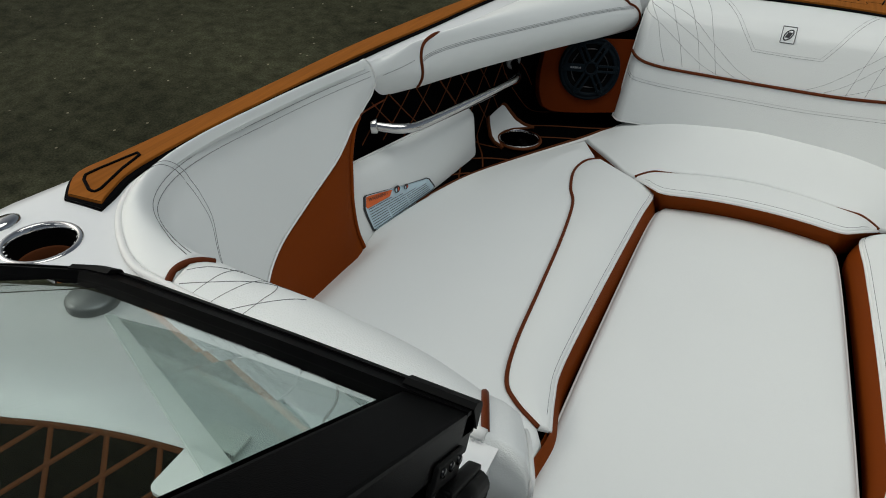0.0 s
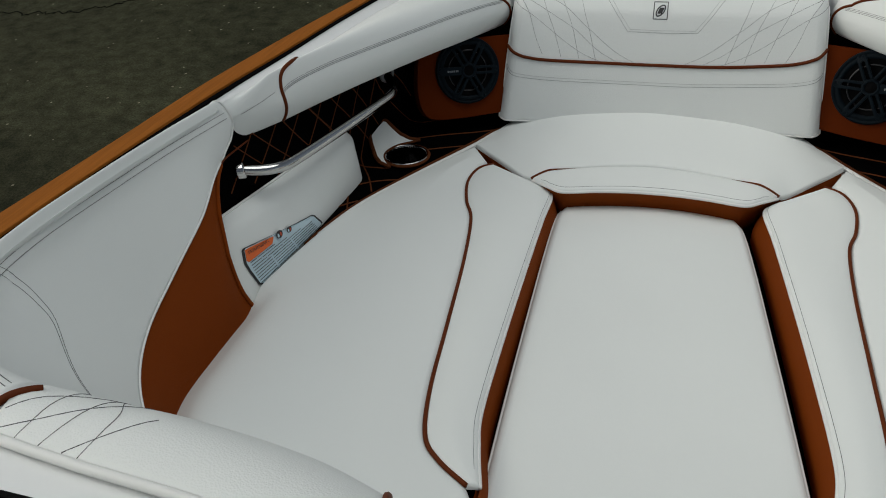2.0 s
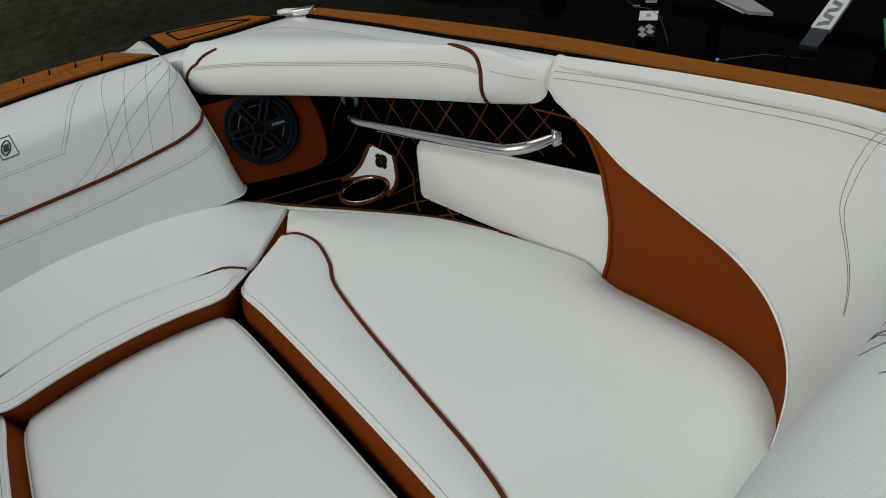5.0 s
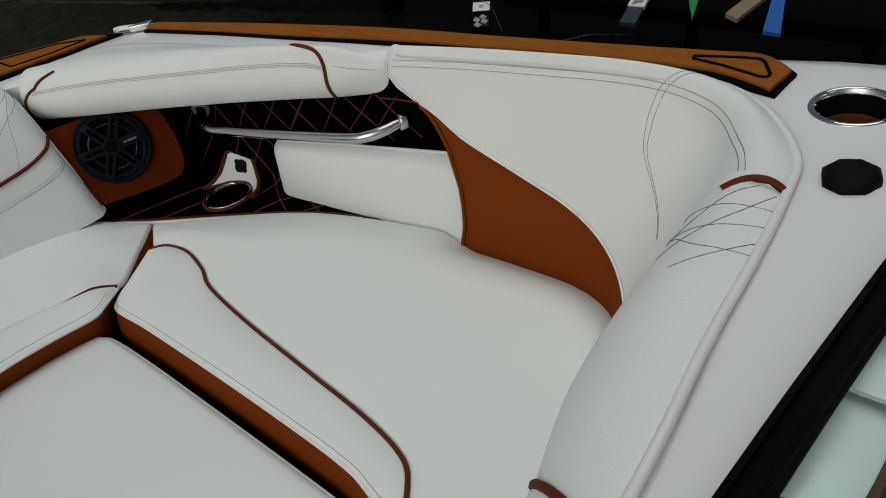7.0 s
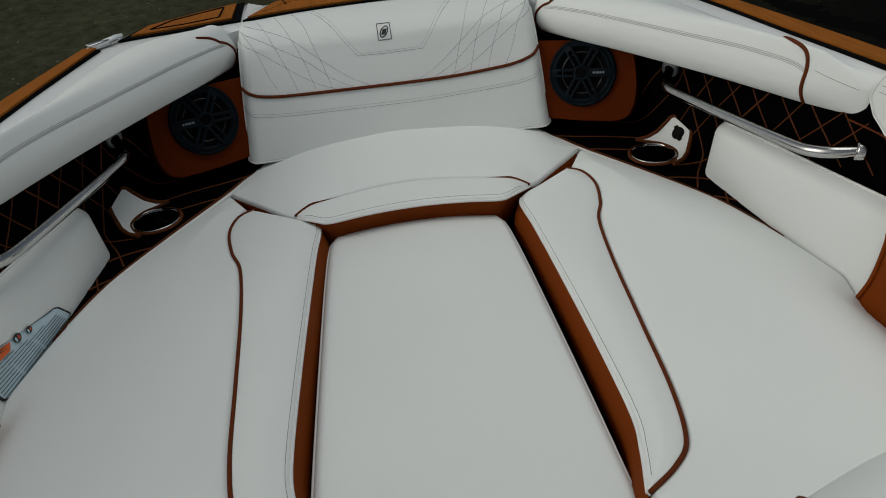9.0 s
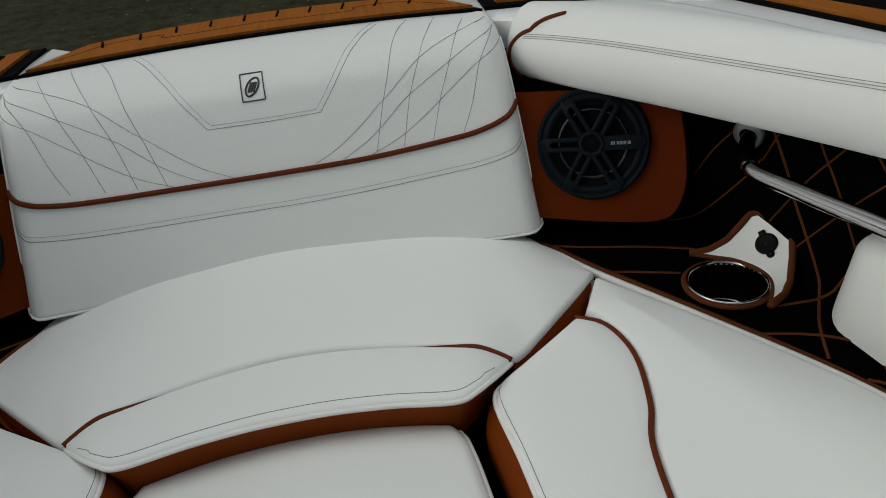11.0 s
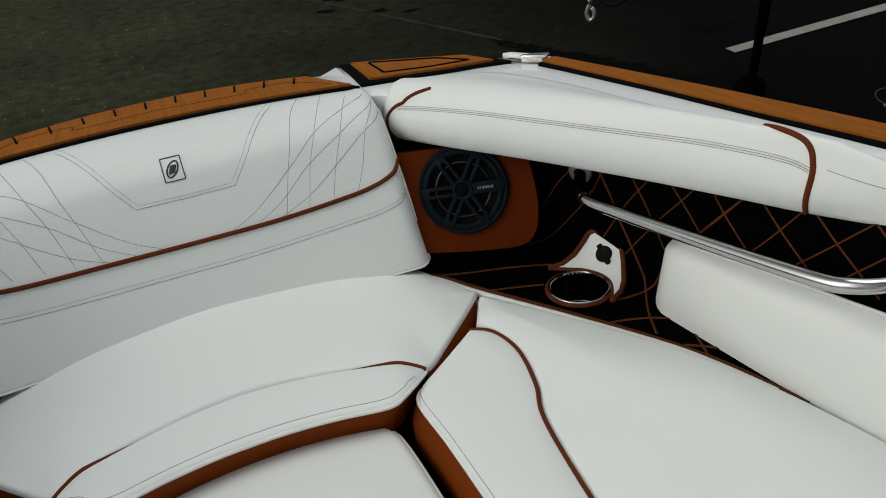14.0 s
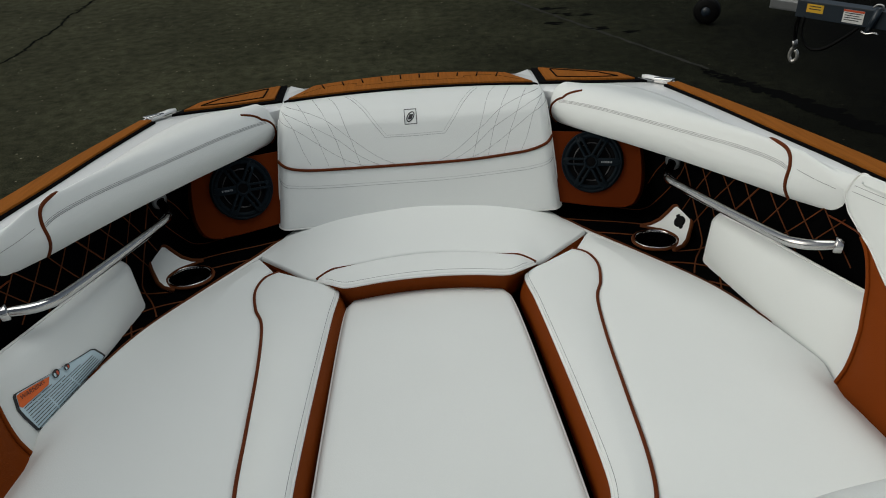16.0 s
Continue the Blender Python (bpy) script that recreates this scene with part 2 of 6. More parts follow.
def shell(rows, thick, out=(0, 0, 1)):
    """A sheet whose thickness lies behind the points; out tells which way its face looks."""
    R = np.array(rows, float)
    du, dv = np.gradient(R, axis=0), np.gradient(R, axis=1)
    n = np.cross(du, dv)
    ln = np.linalg.norm(n, axis=2, keepdims=True)
    n = n / np.maximum(ln, 1e-9)
    if np.mean(n @ np.array(out, float)) < 0:
        n = -n
    bm = bmesh.new()
    A = grid(bm, R)
    B = grid(bm, R - n * thick)
    nu, nv = len(A), len(A[0])
    ring = [(0, j) for j in range(nv)] + [(i, nv - 1) for i in range(1, nu)] + [(nu - 1, j) for j in range(nv - 2, -1, -1)] + [(i, 0) for i in range(nu - 2, 0, -1)]
    for k in range(len(ring)):
        a, b = ring[k], ring[(k + 1) % len(ring)]
        bm.faces.new((A[a[0]][a[1]], A[b[0]][b[1]], B[b[0]][b[1]], B[a[0]][a[1]]))
    return bm


def tube(points, r, seg=8, bm=None, caps=True, radii=None):
    """A round bar along the points."""
    P = np.array(points, float)
    bm = bm or bmesh.new()
    T = np.gradient(P, axis=0)
    T /= np.maximum(np.linalg.norm(T, axis=1, keepdims=True), 1e-9)
    up = np.array((0, 0, 1.0)) if abs(T[0][2]) < 0.9 else np.array((1.0, 0, 0))
    n = np.cross(T[0], up)
    n /= np.linalg.norm(n)
    rows = []
    for i, (p, t) in enumerate(zip(P, T)):
        n = n - t * (n @ t)
        n /= np.linalg.norm(n)
        b = np.cross(t, n)
        q = radii[i] if radii is not None else r
        rows.append([p + q * (math.cos(a) * n + math.sin(a) * b) for a in np.linspace(0, 2 * math.pi, seg, endpoint=False)])
    V = grid(bm, rows, close_v=True)
    if caps:
        bm.faces.new(V[0])
        bm.faces.new(V[-1])
    return bm


def box(bm, lo, hi, m=None, bevel=0.0):
    x0, y0, z0 = lo
    x1, y1, z1 = hi
    made = bmesh.ops.create_cube(bm, size=1)["verts"]
    bmesh.ops.transform(bm, verts=made, matrix=Matrix.Translation(((x0 + x1) / 2, (y0 + y1) / 2, (z0 + z1) / 2)) @ Matrix.Diagonal((x1 - x0, y1 - y0, z1 - z0, 1)))
    if bevel:
        ed = list({e for v in made for e in v.link_edges})
        out = bmesh.ops.bevel(bm, geom=ed, offset=bevel, segments=2, affect="EDGES", profile=0.7)
        made = list({v for f in out["faces"] for v in f.verts} | {v for v in made if v.is_valid})
    if m is not None:
        bmesh.ops.transform(bm, verts=[v for v in made if v.is_valid], matrix=m)
    return bm


def prism(outline, z0, z1, bm=None, zf=None):
    """A flat plate of the given outline."""
    bm = bm or bmesh.new()
    lo = [bm.verts.new((p[0], p[1], z0 if len(p) < 3 else p[2] + z0)) for p in outline]
    hi = [bm.verts.new((p[0], p[1], z1 if len(p) < 3 else p[2] + z1)) for p in outline]
    bm.faces.new(hi)
    bm.faces.new(list(reversed(lo)))
    for i in range(len(lo)):
        j = (i + 1) % len(lo)
        bm.faces.new((lo[i], lo[j], hi[j], hi[i]))
    return bm


def lathe(profile, seg=32, bm=None, m=None):
    """Turns (radius, height) pairs about z."""
    bm = bm or bmesh.new()
    rows = [[(r * math.cos(a), r * math.sin(a), z) for a in np.linspace(0, 2 * math.pi, seg, endpoint=False)] for r, z in profile]
    V = grid(bm, rows, close_v=True)
    if m is not None:
        bmesh.ops.transform(bm, verts=[v for r in V for v in r], matrix=m)
    return bm


def frame_at(o, zaxis, xhint=(1, 0, 0)):
    z = Vector(zaxis).normalized()
    x = Vector(xhint)
    x = (x - z * x.dot(z)).normalized()
    y = z.cross(x)
    return Matrix(((x.x, y.x, z.x, o[0]), (x.y, y.y, z.y, o[1]), (x.z, y.z, z.z, o[2]), (0, 0, 0, 1)))


def stitches(curve, normals, pitch=0.0060, length=0.0057, width=0.0008, lift=0.0005, bm=None):
    """A row of small raised stitches."""
    bm = bm or bmesh.new()
    C, N = np.array(curve, float), np.array(normals, float)
    L = np.r_[0, np.cumsum(np.linalg.norm(np.diff(C, axis=0), axis=1))]
    for s in np.arange(pitch / 2, L[-1], pitch):
        a = np.array([np.interp(s - length / 2, L, C[:, k]) for k in range(3)])
        b = np.array([np.interp(s + length / 2, L, C[:, k]) for k in range(3)])
        n = np.array([np.interp(s, L, N[:, k]) for k in range(3)])
        t = b - a
        if np.linalg.norm(t) < 1e-6:
            continue
        n = n / np.linalg.norm(n)
        w = np.cross(t / np.linalg.norm(t), n) * width / 2
        up = n * lift
        dn = -n * 0.0015
        v = [bm.verts.new(q) for q in (a - w + dn, a + w + dn, b + w + dn, b - w + dn, a - w * 0.7 + up, a + w * 0.7 + up, b + w * 0.7 + up, b - w * 0.7 + up)]
        for f in ((4, 5, 6, 7), (0, 1, 5, 4), (1, 2, 6, 5), (2, 3, 7, 6), (3, 0, 4, 7)):
            bm.faces.new([v[i] for i in f])
    return bm


def on_surface(surf, uv, n=60, inward=(0, 0, 1), side=1):
    """Points and outward normals along a smooth curve in a surface's own coordinates."""
    Q = sp(uv, n) if len(uv) > 2 else even(uv, n)
    P, N = [], []
    for u, v in Q:
        p = surf(u, v)
        e = 0.004
        a, b = surf(u + e, v) - surf(u - e, v), surf(u, v + e) - surf(u, v - e)
        m = np.cross(a, b)
        m = m / max(np.linalg.norm(m), 1e-9)
        if m @ np.array(inward) < 0:
            m = -m
        P.append(p * np.array((side, 1, 1)))
        N.append(m * np.array((side, 1, 1)))
    return np.array(P), np.array(N)


def ribbon(curve, normals, width, lift=0.0015, bm=None):
    """A flat tape laid on a surface."""
    bm = bm or bmesh.new()
    C, N = np.array(curve, float), np.array(normals, float)
    T = np.gradient(C, axis=0)
    T /= np.maximum(np.linalg.norm(T, axis=1, keepdims=True), 1e-9)
    W = np.cross(T, N) * width / 2
    grid(bm, [[c - w - n * 0.001, c - w * 0.8 + n * lift, c + w * 0.8 + n * lift, c + w - n * 0.001] for c, w, n in zip(C, W, N)])
    return bm


def mirrored(P, s):
    return [np.array(p, float) * (np.array((s, 1, 1)) if len(p) > 2 else np.array((s, 1))) for p in P]

# ---- forms of the bow ----
def sp(P, n, closed=False):
    """n points spaced evenly along a smooth curve through P."""
    P = [np.array(p, float) for p in P]
    m = len(P)
    Q = []
    for i in range(m if closed else m - 1):
        if closed:
            a, b, c, d = P[i - 1], P[i], P[(i + 1) % m], P[(i + 2) % m]
        else:
            a, b, c, d = P[max(i - 1, 0)], P[i], P[i + 1], P[min(i + 2, m - 1)]
        for k in range(16):
            t = k / 16
            Q.append(0.5 * (2 * b + (c - a) * t + (2 * a - 5 * b + 4 * c - d) * t * t + (3 * b - a - 3 * c + d) * t ** 3))
    Q.append(P[0] if closed else P[-1])
    return even(np.array(Q), n, closed)


def even(Q, n, closed=False):
    Q = np.array(Q, float)
    L = np.r_[0, np.cumsum(np.linalg.norm(np.diff(Q, axis=0), axis=1))]
    t = np.linspace(0, L[-1], n + 1 if closed else n)
    R = np.stack([np.interp(t, L, Q[:, k]) for k in range(Q.shape[1])], 1)
    return R[:-1] if closed else R


def at(C, u):
    """The point of a sampled curve at u in 0..1."""
    x = min(max(u, 0), 1) * (len(C) - 1)
    i = min(int(x), len(C) - 2)
    return C[i] + (C[i + 1] - C[i]) * (x - i)


# bow backrest: across u in -1..1, up v in 0..1
BACK_Y = [(0.0, 0.416, 1.575), (0.15, 0.431, 1.62), (0.4, 0.469, 1.725), (0.6, 0.501, 1.81), (0.75, 0.522, 1.86), (0.84, 0.545, 1.888), (0.92, 0.585, 1.901), (1.0, 0.635, 1.905)]


def back_surf(u, v):
    V = [r[0] for r in BACK_Y]
    y = np.interp(v, V, [r[1] for r in BACK_Y])
    z = np.interp(v, V, [r[2] for r in BACK_Y])
    w = 0.432 - 0.034 * v
    bow = (1 - u * u)
    y += bow * (0.014 + 0.055 * max(0, (v - 0.7) / 0.3) ** 1.5)
    e = max(0, (abs(u) - 0.93) / 0.07)
    y += 0.03 * e * e
    return np.array((w * u, y, z))


# the wall of cushion round the after corner: along s, up v
WALL_TOP = sp([(.840, -.297, 1.868), (.872, -.45, 1.87), (.897, -.60, 1.87), (.912, -.75, 1.872), (.902, -.87, 1.872), (.858, -.955, 1.87), (.77, -1.005, 1.868), (.65, -1.022, 1.866), (.5, -1.03, 1.863), (.37, -1.048, 1.86), (.264, -1.082, 1.855)], 200)
WALL_LOW = sp([(.790, -.445, 1.50), (.800, -.55, 1.50), (.806, -.65, 1.50), (.80, -.73, 1.50), (.775, -.80, 1.50), (.72, -.86, 1.50), (.64, -.90, 1.50), (.55, -.938, 1.50), (.45, -.962, 1.50), (.36, -.985, 1.50), (.27, -1.012, 1.50)], 200)
WALL_OUT = sp([(.867, -.299, 1.905), (.906, -.53, 1.906), (.932, -.774, 1.907), (.928, -.90, 1.907), (.905, -.975, 1.907), (.855, -1.04, 1.907), (.775, -1.10, 1.907), (.70, -1.118, 1.907), (.583, -1.135, 1.908), (.447, -1.15, 1.91), (.333, -1.168, 1.912), (.222, -1.182, 1.912)], 200)


def wall_surf(s, v):
    """v 0 at the seat, 0.75 at the upper edge of the face, 1 at the deck."""
    if s > 1:
        a, b = wall_surf(1.0, v), wall_surf(.97, v)
        return a + (a - b) * (s - 1) / .03
    lo, to, ou = at(WALL_LOW, s), at(WALL_TOP, s), at(WALL_OUT, s)
    if v < 0.75:
        k = v / 0.75
        p = lo + (to - lo) * k
        n = np.array((-(to - ou)[0], -(to - ou)[1], 0.0))
        n = (to - ou) * np.array((1, 1, 0)) / max(1e-6, np.linalg.norm((to - ou)[:2]))
        front = math.exp(-(s / 0.07) ** 2)
        p = p + n * math.sin(math.pi * k) * (0.02 * (1 if s < 0.6 else 1 - min(1, (s - 0.6) / 0.1) * 0.3) * (1 - front) - 0.040 * front * k ** 0.3)
        return p
    k = (v - 0.75) / 0.25
    p = to + (ou - to) * k
    p = p + np.array((0, 0, (0.045 if s < 0.6 else 0.045 - 0.008 * min(1, (s - 0.6) / 0.1) - 0.019 * min(1, max(0, (s - 0.78) / 0.2))) * math.sin(math.pi * k) ** 0.8 * (1 - 0.45 * k)))
    return p


# side bolster: along s from bow to its after end, round v from the hidden underside over the face to the deck
BOL_LOW = sp([(.437, .585, 1.800), (.50, .47, 1.800), (.60, .30, 1.800), (.70, .115, 1.800), (.775, -.04, 1.800), (.814, -.135, 1.802), (.862, -.262, 1.812)], 120)
BOL_TOP = sp([(.432, .57, 1.885), (.49, .46, 1.890), (.585, .29, 1.893), (.685, .105, 1.895), (.757, -.05, 1.895), (.795, -.150, 1.893), (.850, -.280, 1.872)], 120)
BOL_OUT = sp([(.53, .63, 1.904), (.66, .54, 1.904), (.728, .355, 1.904), (.775, .10, 1.904), (.807, -.065, 1.904), (.828, -.155, 1.904), (.870, -.287, 1.904)], 120)


def bol_surf(s, v):
    lo, to, ou = at(BOL_LOW, s), at(BOL_TOP, s), at(BOL_OUT, s)
    n = (to - ou) * np.array((1, 1, 0))
    n = n / np.linalg.norm(n)
    end = min(1, (1 - s) / 0.12) if s > 0.88 else 1
    if v < 0.5:
        k = v / 0.5
        return lo + (to - lo) * k + n * 0.018 * math.sin(math.pi * k) * end
    k = (v - 0.5) / 0.5
    return to + (ou - to) * k + np.array((0, 0, (0.03 * end + 0.004) * math.sin(math.pi * k ** 0.7) * (1 - k) ** 0.5))


# ---- things that belong to the boat stand in its own frame, bow a little down ----
def boat_thing(name, label, category, group="", kind=""):
    ob = thing(name, label, category, group=group, kind=kind)
    ob.matrix_world = BOAT
    return ob


def solo(name, bm, mat, label, category, group="", kind="", smooth=True):
    ob = part(name, bm, mat, smooth=smooth)
    ob.matrix_world = BOAT
    return tagged(ob, label, category, group, kind)


def upholstered(L, R, ztop, r, crown, nu=60, nv=14, ends=(1, 1), skirt=0.012, bow=0.0):
    """A stuffed panel between two edge curves, its rim rounded by r. Returns the mesh and its surface."""
    nu_t = np.r_[0, 0.15, 0.4, 0.7, 1.0]
    A, B = even(L, 400), even(R, 400)
    mid = (A + B) / 2
    Lm = np.r_[0, np.cumsum(np.linalg.norm(np.diff(mid, axis=0), axis=1))]
    T = np.linspace(0, 1, nu)
    if ends[0]:
        T = np.r_[nu_t[:-1] * r / Lm[-1], T[T > r / Lm[-1]]]
    if ends[1]:
        T = np.r_[T[T < 1 - r / Lm[-1]], 1 - nu_t[::-1] * r / Lm[-1]]
    fall = lambda d: 0 if d >= r else r - math.sqrt(max(0, r * r - (r - d) ** 2))

    def surf(t, w):
        a, b = at(A, t), at(B, t)
        p = a + (b - a) * w
        W = np.linalg.norm(b - a)
        d = min(w, 1 - w) * W
        e = 9.0
        if ends[0]:
            e = min(e, t * Lm[-1])
        if ends[1]:
            e = min(e, (1 - t) * Lm[-1])
        f = max(fall(d), fall(e))
        shift = bow * (1 - (2 * w - 1) ** 2) * max(0, 1 - t * 6)
        x, y = p[0], p[1] + shift
        soft = .0011 * (math.sin(11 * x + 6 * y + .7) + math.sin(15 * y - 8 * x + 2.1) + .7 * math.sin(27 * x + 19 * y)) * min(1, max(0, min(d, e)) / .06)
        return np.array((x, y, ztop - f + crown(x, y, min(d, e)) + soft))

    rows = []
    for t in T:
        W = np.linalg.norm(at(B, t) - at(A, t))
        k = min(r, W * 0.45) / max(W, 1e-6)
        ws = np.r_[nu_t[:-1] * k, np.linspace(k, 1 - k, nv), 1 - nu_t[:-1][::-1] * k]
        rows.append([surf(t, w) for w in ws])
    bm = bmesh.new()
    V = grid(bm, rows)
    n, m = len(V), len(V[0])
    ring = [V[0][j] for j in range(m)] + [V[i][m - 1] for i in range(1, n)] + [V[n - 1][j] for j in range(m - 2, -1, -1)] + [V[i][0] for i in range(n - 2, 0, -1)]
    low = [bm.verts.new((v.co.x, v.co.y, v.co.z - skirt)) for v in ring]
    for i in range(len(ring)):
        j = (i + 1) % len(ring)
        if (ring[i].co - ring[j].co).length > 1e-6:
            bm.faces.new((ring[i], ring[j], low[j], low[i]))
    bmesh.ops.remove_doubles(bm, verts=bm.verts[:], dist=1e-5)
    return bm, surf


def skirt_wall(curve, z0, z1, closed=False, bulge=0.004, thick=0.006, inside=(0, 0), lean=0.0):
    """An upright band of cover along a curve, slightly stuffed."""
    C = np.array(curve, float)
    T = np.gradient(C, axis=0)
    N = np.stack([T[:, 1], -T[:, 0]], 1)
    N /= np.maximum(np.linalg.norm(N, axis=1, keepdims=True), 1e-9)
    if np.mean(np.sum((C - np.array(inside)) * N, axis=1)) < 0:
        N = -N
    rows = []
    for c, n in zip(C, N):
        rows.append([(*(c + n * (bulge * math.sin(math.pi * k) + lean * (1 - k))), z0 + (z1 - z0) * k) for k in np.linspace(0, 1, 6)])
    bm = bmesh.new()
    grid(bm, rows)
    rows2 = [[(*(c - n * (thick - (lean if z == z0 else 0))), z) for z in (z0, z1)] for c, n in zip(C, N)]
    grid(bm, rows2)
    return bm


def soft_crown(h, reach):
    return lambda x, y, d: h * (1 - math.exp(-(max(d, 0) / reach) ** 1.3))


SEAT = 1.55

def punch(bm, c, r):
    """A round hole straight down through thin surfaces, refined round its edge."""
    for _ in range(2):
        ed = [e for e in bm.edges if min(math.hypot(v.co.x - c[0], v.co.y - c[1]) for v in e.verts) < r + .045 and e.calc_length() > .008]
        bmesh.ops.subdivide_edges(bm, edges=ed, cuts=2, use_grid_fill=True)
    dead = [f for f in bm.faces if math.hypot(f.calc_center_median().x - c[0], f.calc_center_median().y - c[1]) < r and abs(f.normal.z) > .3]
    bmesh.ops.delete(bm, geom=dead, context="FACES")


# ---- boat: hull, deck ----
DECK = [((0, .69), (0, .917)), ((.15, .683), (.16, .896)), ((.30, .65), (.30, .848)), ((.385, .617), (.355, .838)), ((.40, .608), (.405, .875)), ((.42, .598), (.54, .803)),
        ((.48, .53), (.685, .722)), ((.60, .42), (.75, .615)), ((.67, .30), (.806, .515)), ((.735, .13), (.860, .278)), ((.785, 0), (.902, .065)), ((.844, -.20), (.951, -.225)), ((.868, -.29), (.961, -.31)),
        ((.880, -.45), (.979, -.5)), ((.922, -.774), (1.012, -.79)), ((.922, -.90), (1.033, -.95)), ((.895, -.97), (1.055, -1.05)), ((.85, -1.035), (1.065, -1.15)),
        ((.77, -1.095), (1.07, -1.30)), ((.60, -1.125), (.80, -1.380)), ((.45, -1.144), (.56, -1.318)), ((.19, -1.163), (.19, -1.300))]
hull = boat_thing("boat_hull", "white gelcoat bow of an open sports boat, parked on asphalt", "boat", kind="structure")
dk = bmesh.new()
for s in (1, -1):
    rows = []
    for k in range(len(DECK) - 1):
        (i0, o0), (i1, o1) = DECK[k], DECK[k + 1]
        for q in np.linspace(0, 1, 5)[: 5 if k == len(DECK) - 2 else 4]:
            i = np.array(i0) + (np.array(i1) - np.array(i0)) * q
            o = np.array(o0) + (np.array(o1) - np.array(o0)) * q
            d = (o - i) / np.linalg.norm(o - i)
            row = [(*i, 1.845), (*i, 1.893), (*(i + d * .006), 1.899)]
            row += [(*(i + (o - i) * w), 1.900 + 0.004 * math.sin(math.pi * w)) for w in (.15, .35, .6, .85)]
            row += [(*o, 1.899), (*(o + d * .008), 1.894), (*(o + d * .012), 1.885), (*(o + d * .012), 1.80)]
            rows.append([(max(p[0], .19 if s > 0 else .228) * s if k > 18 else p[0] * s, p[1], p[2]) for p in row])
    grid(dk, rows)
bmesh.ops.remove_doubles(dk, verts=dk.verts[:], dist=1e-4)
for s in (1, -1):
    punch(dk, (s * .928, -1.112), .048)
sharp(part("deck", dk, GEL, hull), 40)
sh = bmesh.new()
OUT = sp([o for _, o in DECK[:19]] + [(1.08, -1.6), (1.10, -2.4), (1.10, -3.6)], 90)
for s in (1, -1):
    rows = []
    for o in OUT:
        row = []
        for fx, z in ((1.012, 1.83), (1.02, 1.80), (1.015, 1.72), (.99, 1.55), (.94, 1.2), (.86, .92), (.80, .85), (.45, .66), (0, .50)):
            rake = max(0, o[1] + 1.2) * 0.55 * ((1.83 - z) / 1.33) ** 1.2
            z = z + (.123 * (o[1] - rake) - .115) * max(0, (1.2 - z) / .7) if z < 1.2 else z
            row.append((s * fx * o[0], o[1] - rake, z))
        rows.append(row)
    grid(sh, rows)
    end = rows[-1]
    grid(sh, [[p, (0, p[1], p[2])] for p in end])
bmesh.ops.remove_doubles(sh, verts=sh.verts[:], dist=1e-4)
part("hull_shell", sh, GEL, hull)
for s in (1, -1):
    part("rub_rail", tube([(s * 1.02 * o[0], o[1] + (0.012 if abs(o[0]) < .4 else 0), 1.815) for o in OUT], 0.014, 8), RUBBER, hull, "black rubber rub rail")
# dark liner under and beside the cushions
bm = bmesh.new()
box(bm, (-.86, -1.16, 1.38), (.86, .66, 1.44))
part("seat_base", bm, CARPET, hull, "black liner below the cushions", smooth=False)
# walk-through jambs, floor and after coamings
for s in (1, -1):
    bm = bmesh.new()
    box(bm, (.235 if s < 0 else .196, -1.62, .92), (.262, -1.175, 1.885), bevel=0.008)
    bmesh.ops.transform(bm, verts=bm.verts[:], matrix=Matrix.Diagonal((s, 1, 1, 1)))
    part("walkway_jamb", bm, GEL, hull)
    if s < 0:
        part("door_ledge", box(bmesh.new(), (-.236, -1.60, 1.79), (-.186, -1.200, 1.848), bevel=.006), GEL, hull)
        part("door_seal", box(bmesh.new(), (-.242, -1.60, 1.846), (-.230, -1.196, 1.856), bevel=.002), RUBBER, hull, "thin grey door seal")
    bm = bmesh.new()
    box(bm, (.262, -1.64, .92), (.92, -1.62, 1.80))
    bmesh.ops.transform(bm, verts=bm.verts[:], matrix=Matrix.Diagonal((s, 1, 1, 1)))
    part("bulkhead", bm, GEL, hull, smooth=False)
    bm = bmesh.new()
    box(bm, (.92, -3.6, .92), (1.08, -1.40, 1.89), bevel=0.02)
    bmesh.ops.transform(bm, verts=bm.verts[:], matrix=Matrix.Diagonal((s, 1, 1, 1)))
    part("coaming", bm, GEL, hull)
bm = bmesh.new()
box(bm, (-1.0, -3.6, .86), (1.0, -1.0, .92))
part("cockpit_floor", bm, CARPET, hull, smooth=False)

# ---- teak foam on the deck ----
def strip_between(I, O, z0, z1, n):
    A, B = sp(I, n), sp(O, n)
    bm = bmesh.new()
    grid(bm, [[(*a, z0), (*a, z1 - .001), (*(a + (b - a) * .02), z1), (*(b - (b - a) * .02), z1), (*b, z1 - .001), (*b, z0)] for a, b in zip(A, B)])
    for e in (0, -1):
        v = [bm.verts.new(p) for p in ((*A[e], z0), (*A[e], z1 - .001), (*B[e], z1 - .001), (*B[e], z0))]
        bm.faces.new(v)
    return bm


